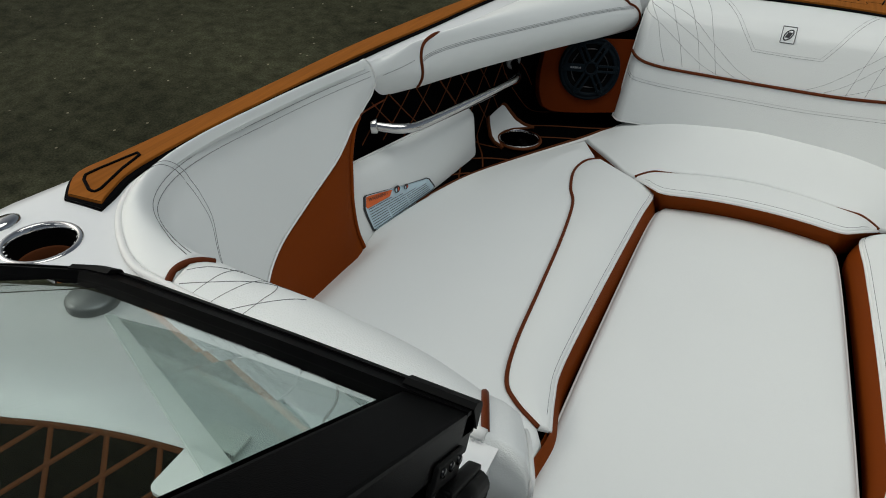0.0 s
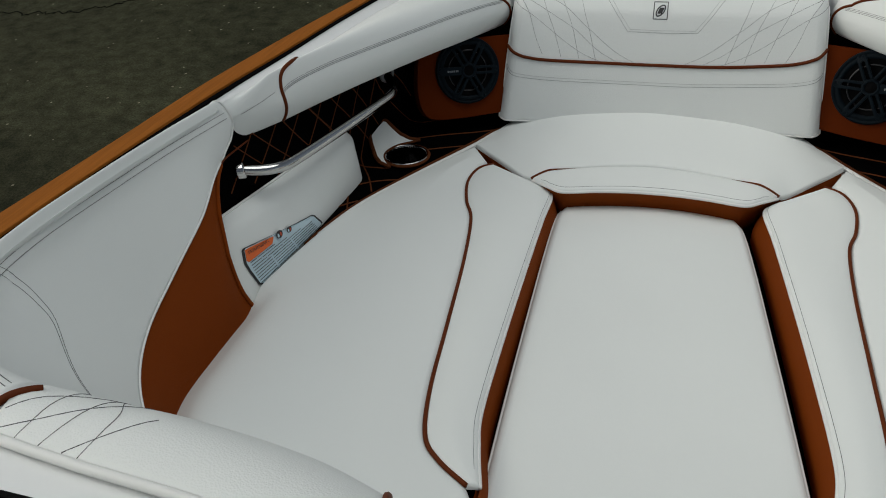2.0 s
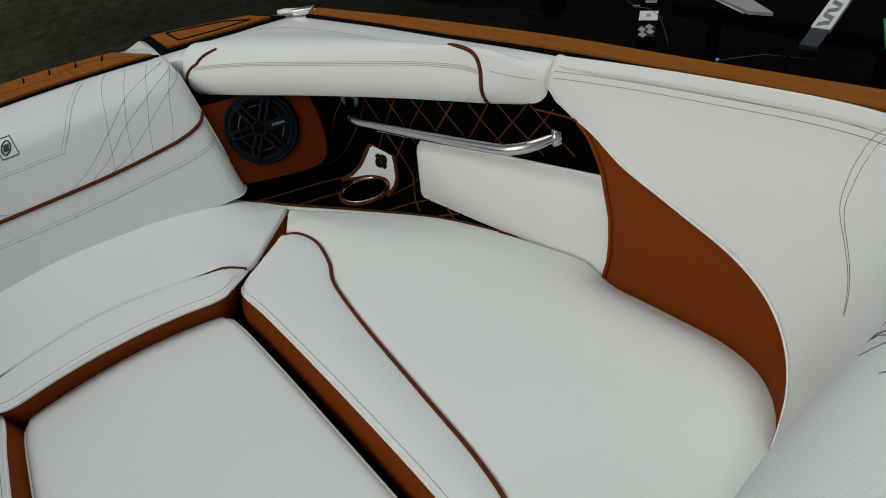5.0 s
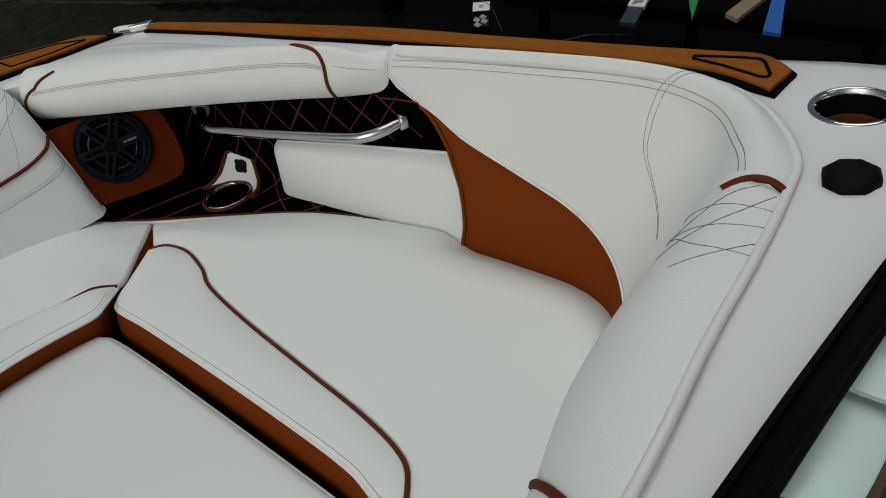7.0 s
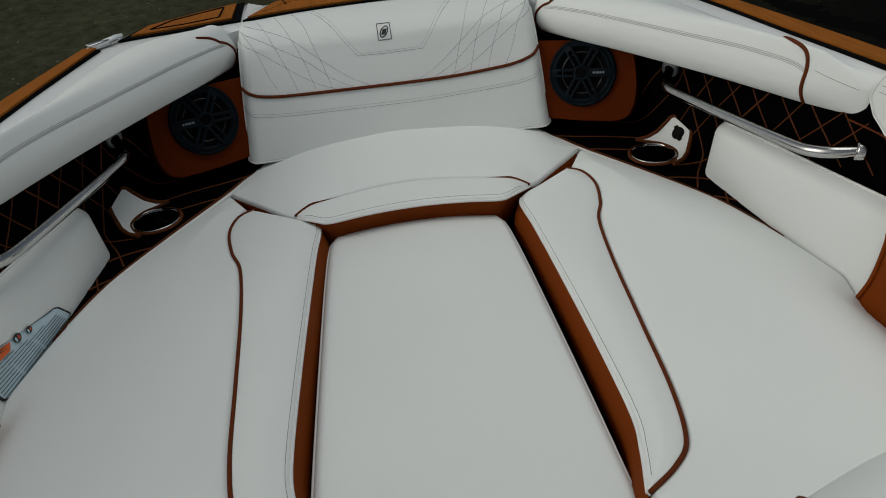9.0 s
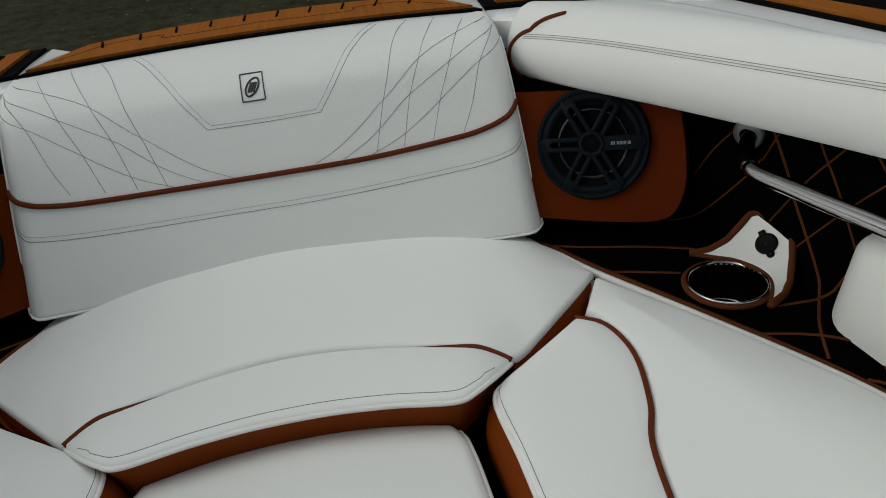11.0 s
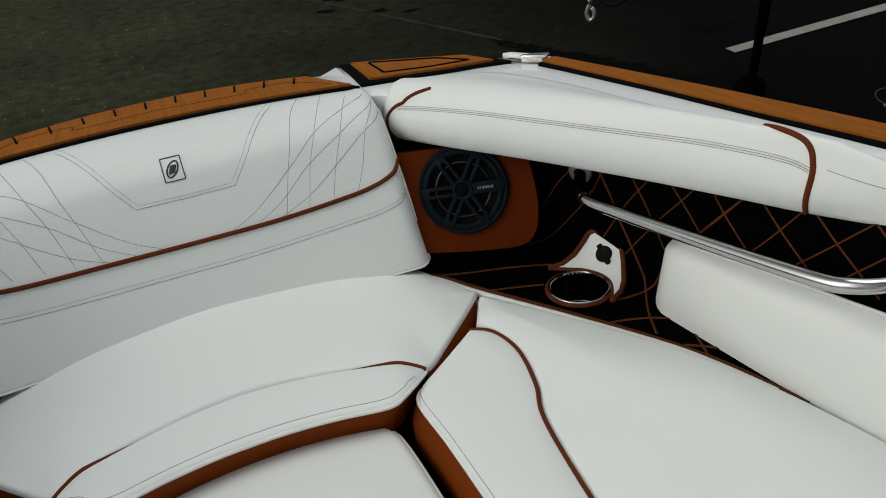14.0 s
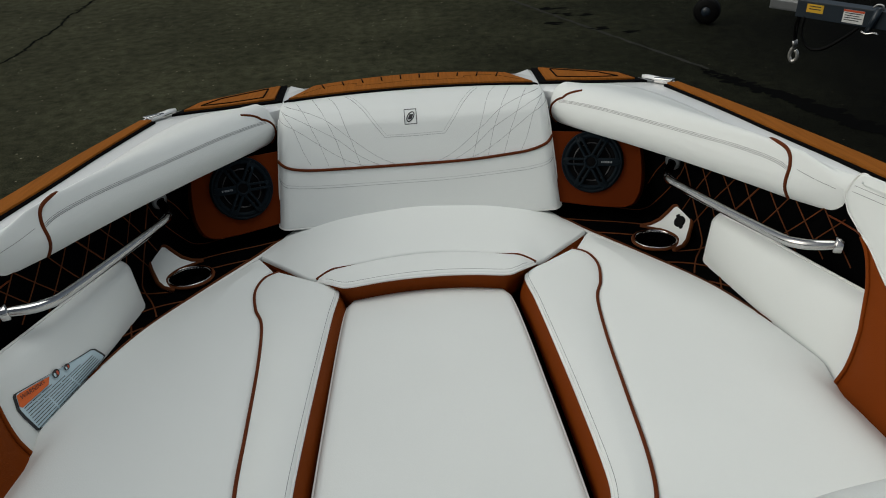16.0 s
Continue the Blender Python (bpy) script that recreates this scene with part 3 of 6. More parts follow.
GUN_IN = [(.752, .520), (.806, .230), (.842, .0), (.884, -.255), (.918, -.529), (.940, -.753), (.944, -.905), (.925, -.975), (.915, -1.015)]
GUN_OUT = [(.800, .525), (.854, .278), (.896, .065), (.945, -.225), (.973, -.50), (.998, -.72), (1.018, -.88), (1.026, -.96), (.985, -1.017)]
for s in (1, -1):
    pad = boat_thing("gunwale_pad", "long teak-coloured foam strip edged in black on the gunwale", "deck pad", group="gunwale pads")
    part("base", strip_between(mirrored(GUN_IN, s), mirrored(GUN_OUT, s), 1.902, 1.909, 90), EVA, pad, "black foam base")
    ti = [np.array(a) + (np.array(b) - np.array(a)) * (.0105 / np.linalg.norm(np.array(b) - np.array(a))) for a, b in zip(GUN_IN, GUN_OUT)]
    to = [np.array(b) - (np.array(b) - np.array(a)) * (.004 / np.linalg.norm(np.array(b) - np.array(a))) for a, b in zip(GUN_IN, GUN_OUT)]
    ti[-1] = np.array((.921, -1.006))
    to[-1] = np.array((.983, -1.010))
    to[-2] = np.array((1.022, -.955))
    sharp(part("teak_strip", strip_between(mirrored(ti, s), mirrored(to, s), 1.908, 1.914, 90), TEAK, pad, "brown teak-look foam"))
    tri = [(.986, -.862), (1.000, -.930), (1.003, -.957), (.994, -.968), (.963, -.988), (.951, -.990), (.949, -.980), (.968, -.915), (.977, -.866)]
    loop = tri + [tri[0]]
    part("groove", tube([(s * p[0], p[1], 1.914) for p in even(loop, 60)], .0028, 6), EVA, pad, "black inlaid groove")
    # pad at the bow shoulder
    nose = boat_thing("bow_pad", "teak-coloured foam pad edged in black at the bow shoulder", "deck pad", group="bow pads")
    base = [(.402, .655), (.412, .865), (.52, .803), (.672, .706), (.722, .583), (.60, .604)]
    part("base", prism(mirrored(base, s), 1.902, 1.909), EVA, nose, "black foam base", smooth=False)
    inner = [(.427, .672), (.432, .842), (.52, .79), (.660, .694), (.690, .606), (.60, .623)]
    part("teak_top", prism(mirrored(inner, s), 1.908, 1.914), TEAK, nose, "brown teak-look foam", smooth=False)
    g = [(.465, .690), (.465, .805), (.60, .715), (.648, .640), (.56, .655), (.465, .690)]
    part("groove", tube([(s * p[0], p[1], 1.914) for p in even(g, 60)], .0028, 6), EVA, nose, "black inlaid groove")
    # low white ridge between the pads
    bm = bmesh.new()
    v = [bm.verts.new((s * x, y, z)) for x, y, z in ((.350, .825, 1.900), (.400, .862, 1.905), (.412, .85, 1.90), (.400, .645, 1.902), (.388, .655, 1.902))]
    for f in ((0, 1, 4), (1, 2, 3), (1, 3, 4), (0, 4, 3, 2)):
        bm.faces.new([v[i] for i in f])
    part("ridge", bm, GEL, hull, smooth=False)
nose = boat_thing("bow_step_pad", "wide teak-coloured foam step pad edged in black at the bow tip", "deck pad")
front = [(x, .888 - .75 * x * x) for x in np.linspace(-.315, .315, 25)]
rear = [(x, .700 - .36 * abs(x) ** 2) for x in np.linspace(.395, -.395, 25)]
part("base", prism(front + rear, 1.902, 1.909), EVA, nose, "black foam base", smooth=False)
fr2 = [(x, y - .008) for x, y in front]
re2 = [(x * .965, y + .016) for x, y in rear]
part("teak_top", prism(fr2 + re2, 1.908, 1.914), TEAK, nose, "brown teak-look foam", smooth=False)
for k in range(10):
    x = -.285 + k * .0633
    y = .851 - .75 * x * x
    lean = .35 * x
    bm = tube([(x - lean * .07, y - .036, 1.9142), (x + lean * .05, y + .016, 1.9142)], .0023, 6)
    part("groove", bm, EVA, nose, "black inlaid groove")
for s in (1, -1):
    part("groove", tube([(s * p[0], p[1], 1.9135) for p in sp([(.345, .695), (.27, .78), (.18, .795), (.165, .765), (.0, .785)], 50)], .0011, 6), EVA, nose, "black inlaid groove")

# ---- cleats ----
for s in (1, -1):
    cl = boat_thing("cleat", "pale polished pull-up cleat on the gunwale", "cleat", group="cleats")
    rows = []
    for k, (x, y, w, z) in enumerate([(.712, .602, .005, 1.920), (.728, .592, .018, 1.921), (.752, .568, .022, 1.918), (.785, .535, .015, 1.911), (.81, .512, .006, 1.904)]):
        d = np.array((.66, .75))
        rows.append([(s * (x - d[0] * w), y - d[1] * w, z - .004), (s * x, y, z + .003), (s * (x + d[0] * w), y + d[1] * w, z - .004), (s * x, y, z - .010)])
    bm = bmesh.new()
    V = grid(bm, rows, close_v=True)
    bm.faces.new(V[0])
    bm.faces.new(V[-1])
    part("wing", bm, GEL, cl)
    bm = bmesh.new()
    box(bm, (-.03, -.012, 0), (.03, .012, .018), m=frame_at((s * .765, .555, 1.902), (0, 0, 1), (s * .7, -.7, 0)), bevel=.004)
    part("foot", bm, CHROME, cl)

# ---- bow seats ----
PIPE_SIDE = [(.405, .197), (.440, .168), (.453, .095), (.435, .0), (.407, -.078), (.386, -.24), (.369, -.46), (.356, -.63), (.336, -.735), (.302, -.780), (.248, -.818)]
INNER = [(.268, .094), (.243, .060), (.250, -.05), (.257, -.2), (.267, -.45), (.272, -.66), (.262, -.74), (.245, -.815)]
OUTER = [(.474, .300), (.585, .140), (.68, -.02), (.748, -.18), (.79, -.35), (.806, -.46), (.816, -.60), (.815, -.75), (.76, -.86), (.60, -.955), (.45, -1.0), (.30, -1.035)]
def inner_edge(s, P):
    """The inner edge of a side seat; the two differ a little."""
    c = (.0132, 0.0, -.0148) if s > 0 else (.0090, -.0147, .0060)
    return [np.array((s * x + c[0] + c[1] * (.1 - y) + c[2] * (.1 - y) ** 2, y)) for x, y in P]


def pipe_edge(s, P):
    c = (.0024, -.0015, -.0014) if s > 0 else (.0005, -.0125, -.0062)
    return [np.array((s * x + c[0] + c[1] * (.1 - y) + c[2] * (.1 - y) ** 2, y)) for x, y in P]


OUTC = sp(OUTER, 120)


def seat_crown(x, y, d):
    """Stuffing, with the outer edge rolled down towards the backrest."""
    e = np.min(np.hypot(OUTC[:, 0] - abs(x), OUTC[:, 1] - y))
    return .016 * (1 - math.exp(-(max(d, 0) / .07) ** 1.3)) - .034 * math.exp(-(e / .045) ** 2) * min(1, max(0, (-.405 - y) / .07))


for s in (1, -1):
    seat = boat_thing("side_seat_cushion", "white vinyl bow side seat cushion with rust-brown piping and sides", "seat cushion", group="side seat cushions")
    bm, S1 = upholstered(inner_edge(s, sp(INNER, 80)), pipe_edge(s, sp(PIPE_SIDE, 80)), SEAT, .007, soft_crown(.010, .03), 70, 10, skirt=.004)
    part("front_roll", bm, WHITE, seat)
    for w in (.05,):
        P = np.array([S1(t, .0075 / max(.02, np.linalg.norm(S1(t, 1)[:2] - S1(t, 0)[:2]))) for t in np.linspace(.03, .97, 160)])
        part("stitching", stitches(P, [(0, 0, 1)] * len(P)), THREAD, seat, "grey stitching")
    edge_in = list(pipe_edge(s, sp([(.425, .212)] + PIPE_SIDE[1:], 100))) + inner_edge(s, [(.250, -.845), (.255, -.92), (.262, -1.0)])
    bm, S2 = upholstered(edge_in, mirrored(sp(OUTER, 100), s), SEAT, .014, seat_crown, 90, 28)
    part("seat_panel", bm, WHITE, seat)
    pp = sp(PIPE_SIDE, 120)
    part("piping", tube([(p[0], p[1], SEAT - .0015) for p in pipe_edge(s, pp)], .0042, 8), PIPING, seat, "rust-brown piping")
    bead = inner_edge(s, sp([(.300, .118)] + INNER, 130))
    part("edge_welt", tube([(p[0], p[1], SEAT - .0065) for p in bead], .0036, 8), WELT, seat, "bright white welt")
    edge = [(.462, .272), (.455, .258), (.405, .197), (.34, .150)] + INNER + [(.256, -.90), (.262, -1.0)]
    part("inner_side", skirt_wall(inner_edge(s, sp(edge, 140)), SEAT - .085, SEAT - .009, bulge=.006, inside=(s * .6, -.4), lean=.016), BROWN, seat, "rust-brown vinyl side")
    oe = [(.452, .262), (.468, .290)] + OUTER[:5]
    part("outer_side", skirt_wall(mirrored(sp(oe, 100), s), SEAT - .085, SEAT - .013, bulge=.002, inside=(s * .5, -.4)), WHITE, seat)

seat = boat_thing("bow_seat_cushion", "white vinyl curved bow seat cushion with rust-brown front", "seat cushion")
half_in = [(.292, .119), (.262, .085), (.235, .062), (.205, .050), (.13, .065), (.06, .074)]
FRONT_IN = mirrored(half_in, -1) + [np.array((0, .076))] + mirrored(half_in[::-1], 1)
half_pipe = [(.293, .119), (.278, .130), (.243, .147), (.14, .180), (.04, .198)]
FRONT_PIPE = mirrored(half_pipe, -1) + mirrored(half_pipe[::-1], 1)
def raised(x):
    """The front seat stands higher than its neighbours between its shoulders."""
    k = min(1, max(0, (.33 - abs(x)) / .09))
    return .022 * k * k * (3 - 2 * k)


bm, SF = upholstered(sp(FRONT_IN, 100), sp(FRONT_PIPE, 100), SEAT, .007, lambda x, y, d: .006 * (1 - math.exp(-(max(d, 0) / .03) ** 1.3)) + raised(x), 70, 8, skirt=.004)
part("front_roll", bm, WHITE, seat)
half_l = [(.473, .305), (.399, .224), (.342, .167), (.296, .124), (.278, .132), (.243, .149), (.14, .182), (.04, .200)]
half_r = [(.474, .303), (.435, .39), (.400, .455), (.33, .50), (.2, .53), (.07, .54)]
def ease(k):
    k = min(1, max(0, k))
    return k * k * (3 - 2 * k)


def rise(x, y):
    t = ease((y - .14) / .14)
    return ((1 - t) * raised(x) + t * .022 * ease((.46 - abs(x)) / .26)) * ease((.46 - y) / .26)


rear_crown = lambda x, y, d: rise(x, y) + 0.014 * (1 - math.exp(-(max(d, 0) / .06) ** 1.3)) + 0.05 * max(0, 1 - (x / .42) ** 2) * ease((y - .16) / .34)
bm, SR = upholstered(sp(mirrored(half_l, -1) + mirrored(half_l[::-1], 1), 140), sp(mirrored(half_r, -1) + mirrored(half_r[::-1], 1), 140), SEAT, .008, rear_crown, 80, 22, skirt=.004)
part("seat_panel", bm, WHITE, seat)
for s in (1, -1):
    part("piping", tube([(s * p[0], p[1], SEAT - .0005 + raised(p[0]) - .0095 * min(1.1, max(0, (.250 - p[0]) / .10))) for p in sp(half_pipe, 70)], .0040, 8), PIPING, seat, "rust-brown piping")
P = np.array([SF(t, .10 if .1 < t < .9 else .14) for t in np.linspace(.06, .94, 160)])
part("stitching", stitches(P, [(0, 0, 1)] * len(P)), THREAD, seat, "grey stitching")
part("edge_welt", tube([(p[0], p[1] - .001, SEAT - .0065 + raised(p[0])) for p in sp(FRONT_IN, 150)], .0036, 8), WELT, seat, "bright white welt")
fe = [(.471, .305), (.399, .225), (.342, .168)] + half_in
ring = mirrored(fe, -1) + [np.array((0, .076))] + mirrored(fe[::-1], 1)
fs = skirt_wall(sp(ring, 160), SEAT - .09, SEAT - .010, bulge=.004, inside=(0, .35), lean=-.045)
for v in fs.verts:
    if v.co.z > SEAT - .05:
        v.co.z += raised(v.co.x)
part("front_side", fs, BROWN, seat, "rust-brown vinyl side")
for s in (1, -1):
    sh_ = [(.472, .306), (.399, .226), (.342, .169), (.297, .127)]
    part("shoulder_side", skirt_wall(mirrored(sp(sh_, 40), s), SEAT - .085, SEAT - .008, bulge=.002, inside=(0, .35), lean=.010), BROWN, seat, "rust-brown vinyl side")

pad = boat_thing("filler_cushion", "plain white vinyl filler cushion closing the walkway between seats", "seat cushion")
side = [(.198, .070), (.216, .040), (.226, -.10), (.234, -.33), (.242, -.62), (.248, -.98)]
bm, SP = upholstered([p - np.array((.001, 0)) for p in mirrored(sp(side, 80), -1)], [p - np.array((.001, 0)) for p in sp(side, 80)], 1.514, .018, soft_crown(.008, .08), 70, 26, bow=.036)
part("pad_cover", bm, WHITE, pad)
part("edge_welt", tube([(x - .001, y, 1.4985) for x, y in sp(mirrored(side[::-1], -1) + [np.array((-.10, .097)), np.array((0, .106)), np.array((.10, .097))] + side, 160)], .0030, 8), WELT, pad, "white welt")
part("pad_side", skirt_wall(sp(mirrored(side[::-1], -1) + [np.array((-.10, .097)), np.array((0, .106)), np.array((.10, .097))] + side, 140), 1.445, 1.501, bulge=.001, inside=(0, -.4)), BROWN, pad, "rust-brown vinyl side")

# ---- bow backrest ----
back = boat_thing("bow_back_cushion", "white vinyl bow back cushion with diamond stitching and brown piping", "cushion")
us = np.r_[-1, -.99, -.975, -.95, np.linspace(-.92, .92, 40), .95, .975, .99, 1]
vs = np.linspace(0, 1, 44)
part("cover", shell([[back_surf(u, v) for u in us] for v in vs], .03, (0, -1, .3)), GRAINED, back)
inw = (0, -1, .4)
PIPE_B = [(-1.0, .485), (-.937, .460), (-.87, .440), (-.72, .424), (-.39, .416), (0, .412), (.38, .416), (.71, .440), (.836, .458), (.925, .485), (1.0, .522)]
C, N = on_surface(back_surf, PIPE_B, 140, inw)
part("piping", tube(C + N * .0015, .0044, 8), PIPING, back, "rust-brown piping")
line = bmesh.new()
low = [(-1.0, .385), (-.975, .345), (-.89, .318), (-.64, .300), (-.2, .293), (.23, .293), (.69, .318), (.85, .335), (.94, .358), (.99, .384)]
stitches(*on_surface(back_surf, low, 300, inw), bm=line)
part("twin_stitching", stitches(*on_surface(back_surf, [(u, v + .017) for u, v in low], 300, inw), lift=.0004), PALETHREAD, back, "pale second row of stitching")
twin = bmesh.new()
for e in (-1, 1):
    trap = [[(-.52, .975), (-.47, .93), (-.421, .879)], [(-.421, .879), (-.346, .788), (-.22, .602)], [(-.22, .602), (0, .598)]]
    for q in trap:
        q = [(u * e if e < 0 else u, v) for u, v in q]
        C, N = on_surface(back_surf, [(abs(u) * e, v) for u, v in q], 90, inw)
        stitches(C, N, bm=line)
        C, N = on_surface(back_surf, [((abs(u) - .014) * e, v + .016) for u, v in q], 90, inw)
        stitches(C, N, bm=twin, lift=.0004)
    for q in ([(.655, .985), (.60, .92), (.545, .82), (.472, .616), (.405, .428)], [(.775, .985), (.72, .90), (.665, .81), (.595, .660), (.515, .434)], [(.885, .955), (.80, .818), (.70, .60), (.635, .446)],
              [(.985, .875), (.888, .735), (.824, .572), (.758, .455)], [(.975, .94), (.81, .858), (.635, .765), (.472, .616), (.29, .485), (.16, .424)],
              [(.99, .875), (.79, .760), (.597, .636), (.409, .495), (.27, .424)], [(1.0, .80), (.862, .715), (.70, .588), (.522, .480), (.384, .426)]):
        C, N = on_surface(back_surf, [(u * e, v) for u, v in q], 120, inw)
        stitches(C, N, bm=line)
part("stitching", line, THREAD, back, "grey diamond stitching")
part("twin_stitching", twin, PALETHREAD, back, "pale second row of stitching")
C, N = on_surface(back_surf, [(0.985 - .0 * v, v) for v in (0, .2, .4, .6)], 30, inw)
for e in (-1, 1):
    C, N = on_surface(back_surf, [(e * 1.0, v) for v in (0, .2, .4, .6, .8)], 40, inw)
    part("edge_welt", tube(C + N * .0005, .0022, 8), WELT, back, "white welt")
C, N = on_surface(back_surf, [(u, 0.0) for u in np.linspace(-1, 1, 9)], 80, inw)
part("edge_welt", tube(C + N * .0005, .0022, 8), WELT, back, "white welt")
# embroidered badge: a square outline round a slanted oval
badge = bmesh.new()
def bpt(a, b):
    return on_surface(back_surf, [(-.024 + a * .044, .752 + b * .055), (-.024 + a * .044 + .001, .752 + b * .055)], 2, inw)
for q in ([(-1, -1), (1, -1)], [(1, -1), (1, 1)], [(1, 1), (-1, 1)], [(-1, 1), (-1, -1)]):
    ribbon(*on_surface(back_surf, [(-.024 + a * .044, .752 + b * .055) for a, b in q], 8, inw), .0022, .0012, badge)
ov = [(.55, .62), (.62, .25), (.30, -.30), (-.25, -.62), (-.55, -.55), (-.62, -.15), (-.30, .35), (.2, .62), (.55, .62)]
ribbon(*on_surface(back_surf, [(-.024 + a * .044, .752 + b * .055) for a, b in ov], 50, inw), .0034, .0012, badge)
for dx in (-.22, 0, .22):
    ribbon(*on_surface(back_surf, [(-.024 + (dx + .18) * .044, .752 + .34 * .055), (-.024 + (dx - .18) * .044, .752 - .34 * .055)], 6, inw), .0042, .0010, badge)
part("badge", badge, PRINT, back, "small black embroidered badge in a square")

# ---- side bolsters ----
for s in (1, -1):
    bol = boat_thing("side_bolster", "white vinyl gunwale bolster with rust-brown piping over the console", "bolster", group="side bolsters")
    def sec(t):
        lo, ou = at(BOL_LOW, t), at(BOL_OUT, t)
        d = (ou - lo) * np.array((1, 1, 0))
        k = min(1, max(0, (t - .6) / .2))
        d = d / np.linalg.norm(d) * (1 - k) + np.array((.94, .35, 0)) * k
        d = d / np.linalg.norm(d)
        under = [lo + d * .10 + np.array((0, 0, .02)), lo + d * .05 - np.array((0, 0, .001)), lo + d * .012 - np.array((0, 0, .004)), lo + d * .003 - np.array((0, 0, .001))]
        return under + [bol_surf(t, v) for v in np.r_[np.linspace(.03, .46, 10), .49, .52, np.linspace(.56, 1, 14)]] + [ou - np.array((0, 0, .02))]
    def flip(p):
        return np.array(p) * np.array((s, 1, 1))
    t_pipe = .862
    front = [[flip(p) for p in sec(t)] for t in np.r_[0, .006, .015, np.linspace(.03, t_pipe, 50)]]
    c0 = np.mean(np.array(front[0]), axis=0)
    cap = [[c0 + (p - c0) * k + np.array((-.016 * s * b, .012 * b, 0)) for p in front[0]] for k, b in ((.02, 1), (.5, .92), (.8, .6), (.93, .3))]
    bm = bmesh.new()
    grid(bm, cap + front)
    part("bolster_cover", bm, GRAINED, bol)
    bm = bmesh.new()
    tail = [[flip(p) for p in sec(t)] for t in np.linspace(t_pipe - .002, .988, 14)]
    ct = np.mean(np.array(tail[-1]), axis=0)
    grid(bm, tail + [[ct + (p - ct) * k + np.array((.008 * s * b, -.016 * b, 0)) for p in tail[-1]] for k, b in ((.985, .4), (.93, .8), (.6, 1), (.02, 1))])
    part("bolster_tail", bm, GRAINED, bol)
    C = [flip(p) for p in [on_surface(bol_surf, [(.105, .572), (.066, .53), (.028, .47), (.008, .374), (.003, .263), (.003, .10), (.012, .005)], 50, (-1, -.5, .6))[0]][0]]
    part("piping", tube(C, .0037, 8), PIPING, bol, "rust-brown piping")
    C = [flip(p) for p in on_surface(bol_surf, [(.775, .74), (.80, .66), (.843, .565), (.861, .46), (.867, .28), (.863, .02)], 60, (-1, -.5, .6))[0]]
    part("piping", tube(C, .0042, 8), PIPING, bol, "rust-brown piping")
    st = bmesh.new()
    for off in (0, -.034):
        C, N = on_surface(bol_surf, [(.03, .455 + off), (.10, .475 + off), (.23, .488 + off), (.38, .483 + off), (.55, .48 + off), (.70, .492 + off), (.82, .48 + off), (.858, .45 + off)], 200, (-1, -.5, .6), s)
        part("stitching", stitches(C, N), THREAD, bol, "grey stitching")
    C, N = on_surface(bol_surf, [(.03, .438), (.10, .458), (.23, .471), (.38, .466), (.55, .463), (.70, .475), (.82, .463), (.858, .433)], 200, (-1, -.5, .6), s)
    part("seam_line", ribbon(C, N, .0012, .0012), PALETHREAD, bol, "pale closed seam between the rows of stitching")
    C, N = on_surface(bol_surf, [(.88, .47), (.93, .455), (.980, .46)], 40, (-1, -.5, .6), s)
    stitches(C, N, bm=st)
    part("stitching", st, THREAD, bol, "grey stitching")

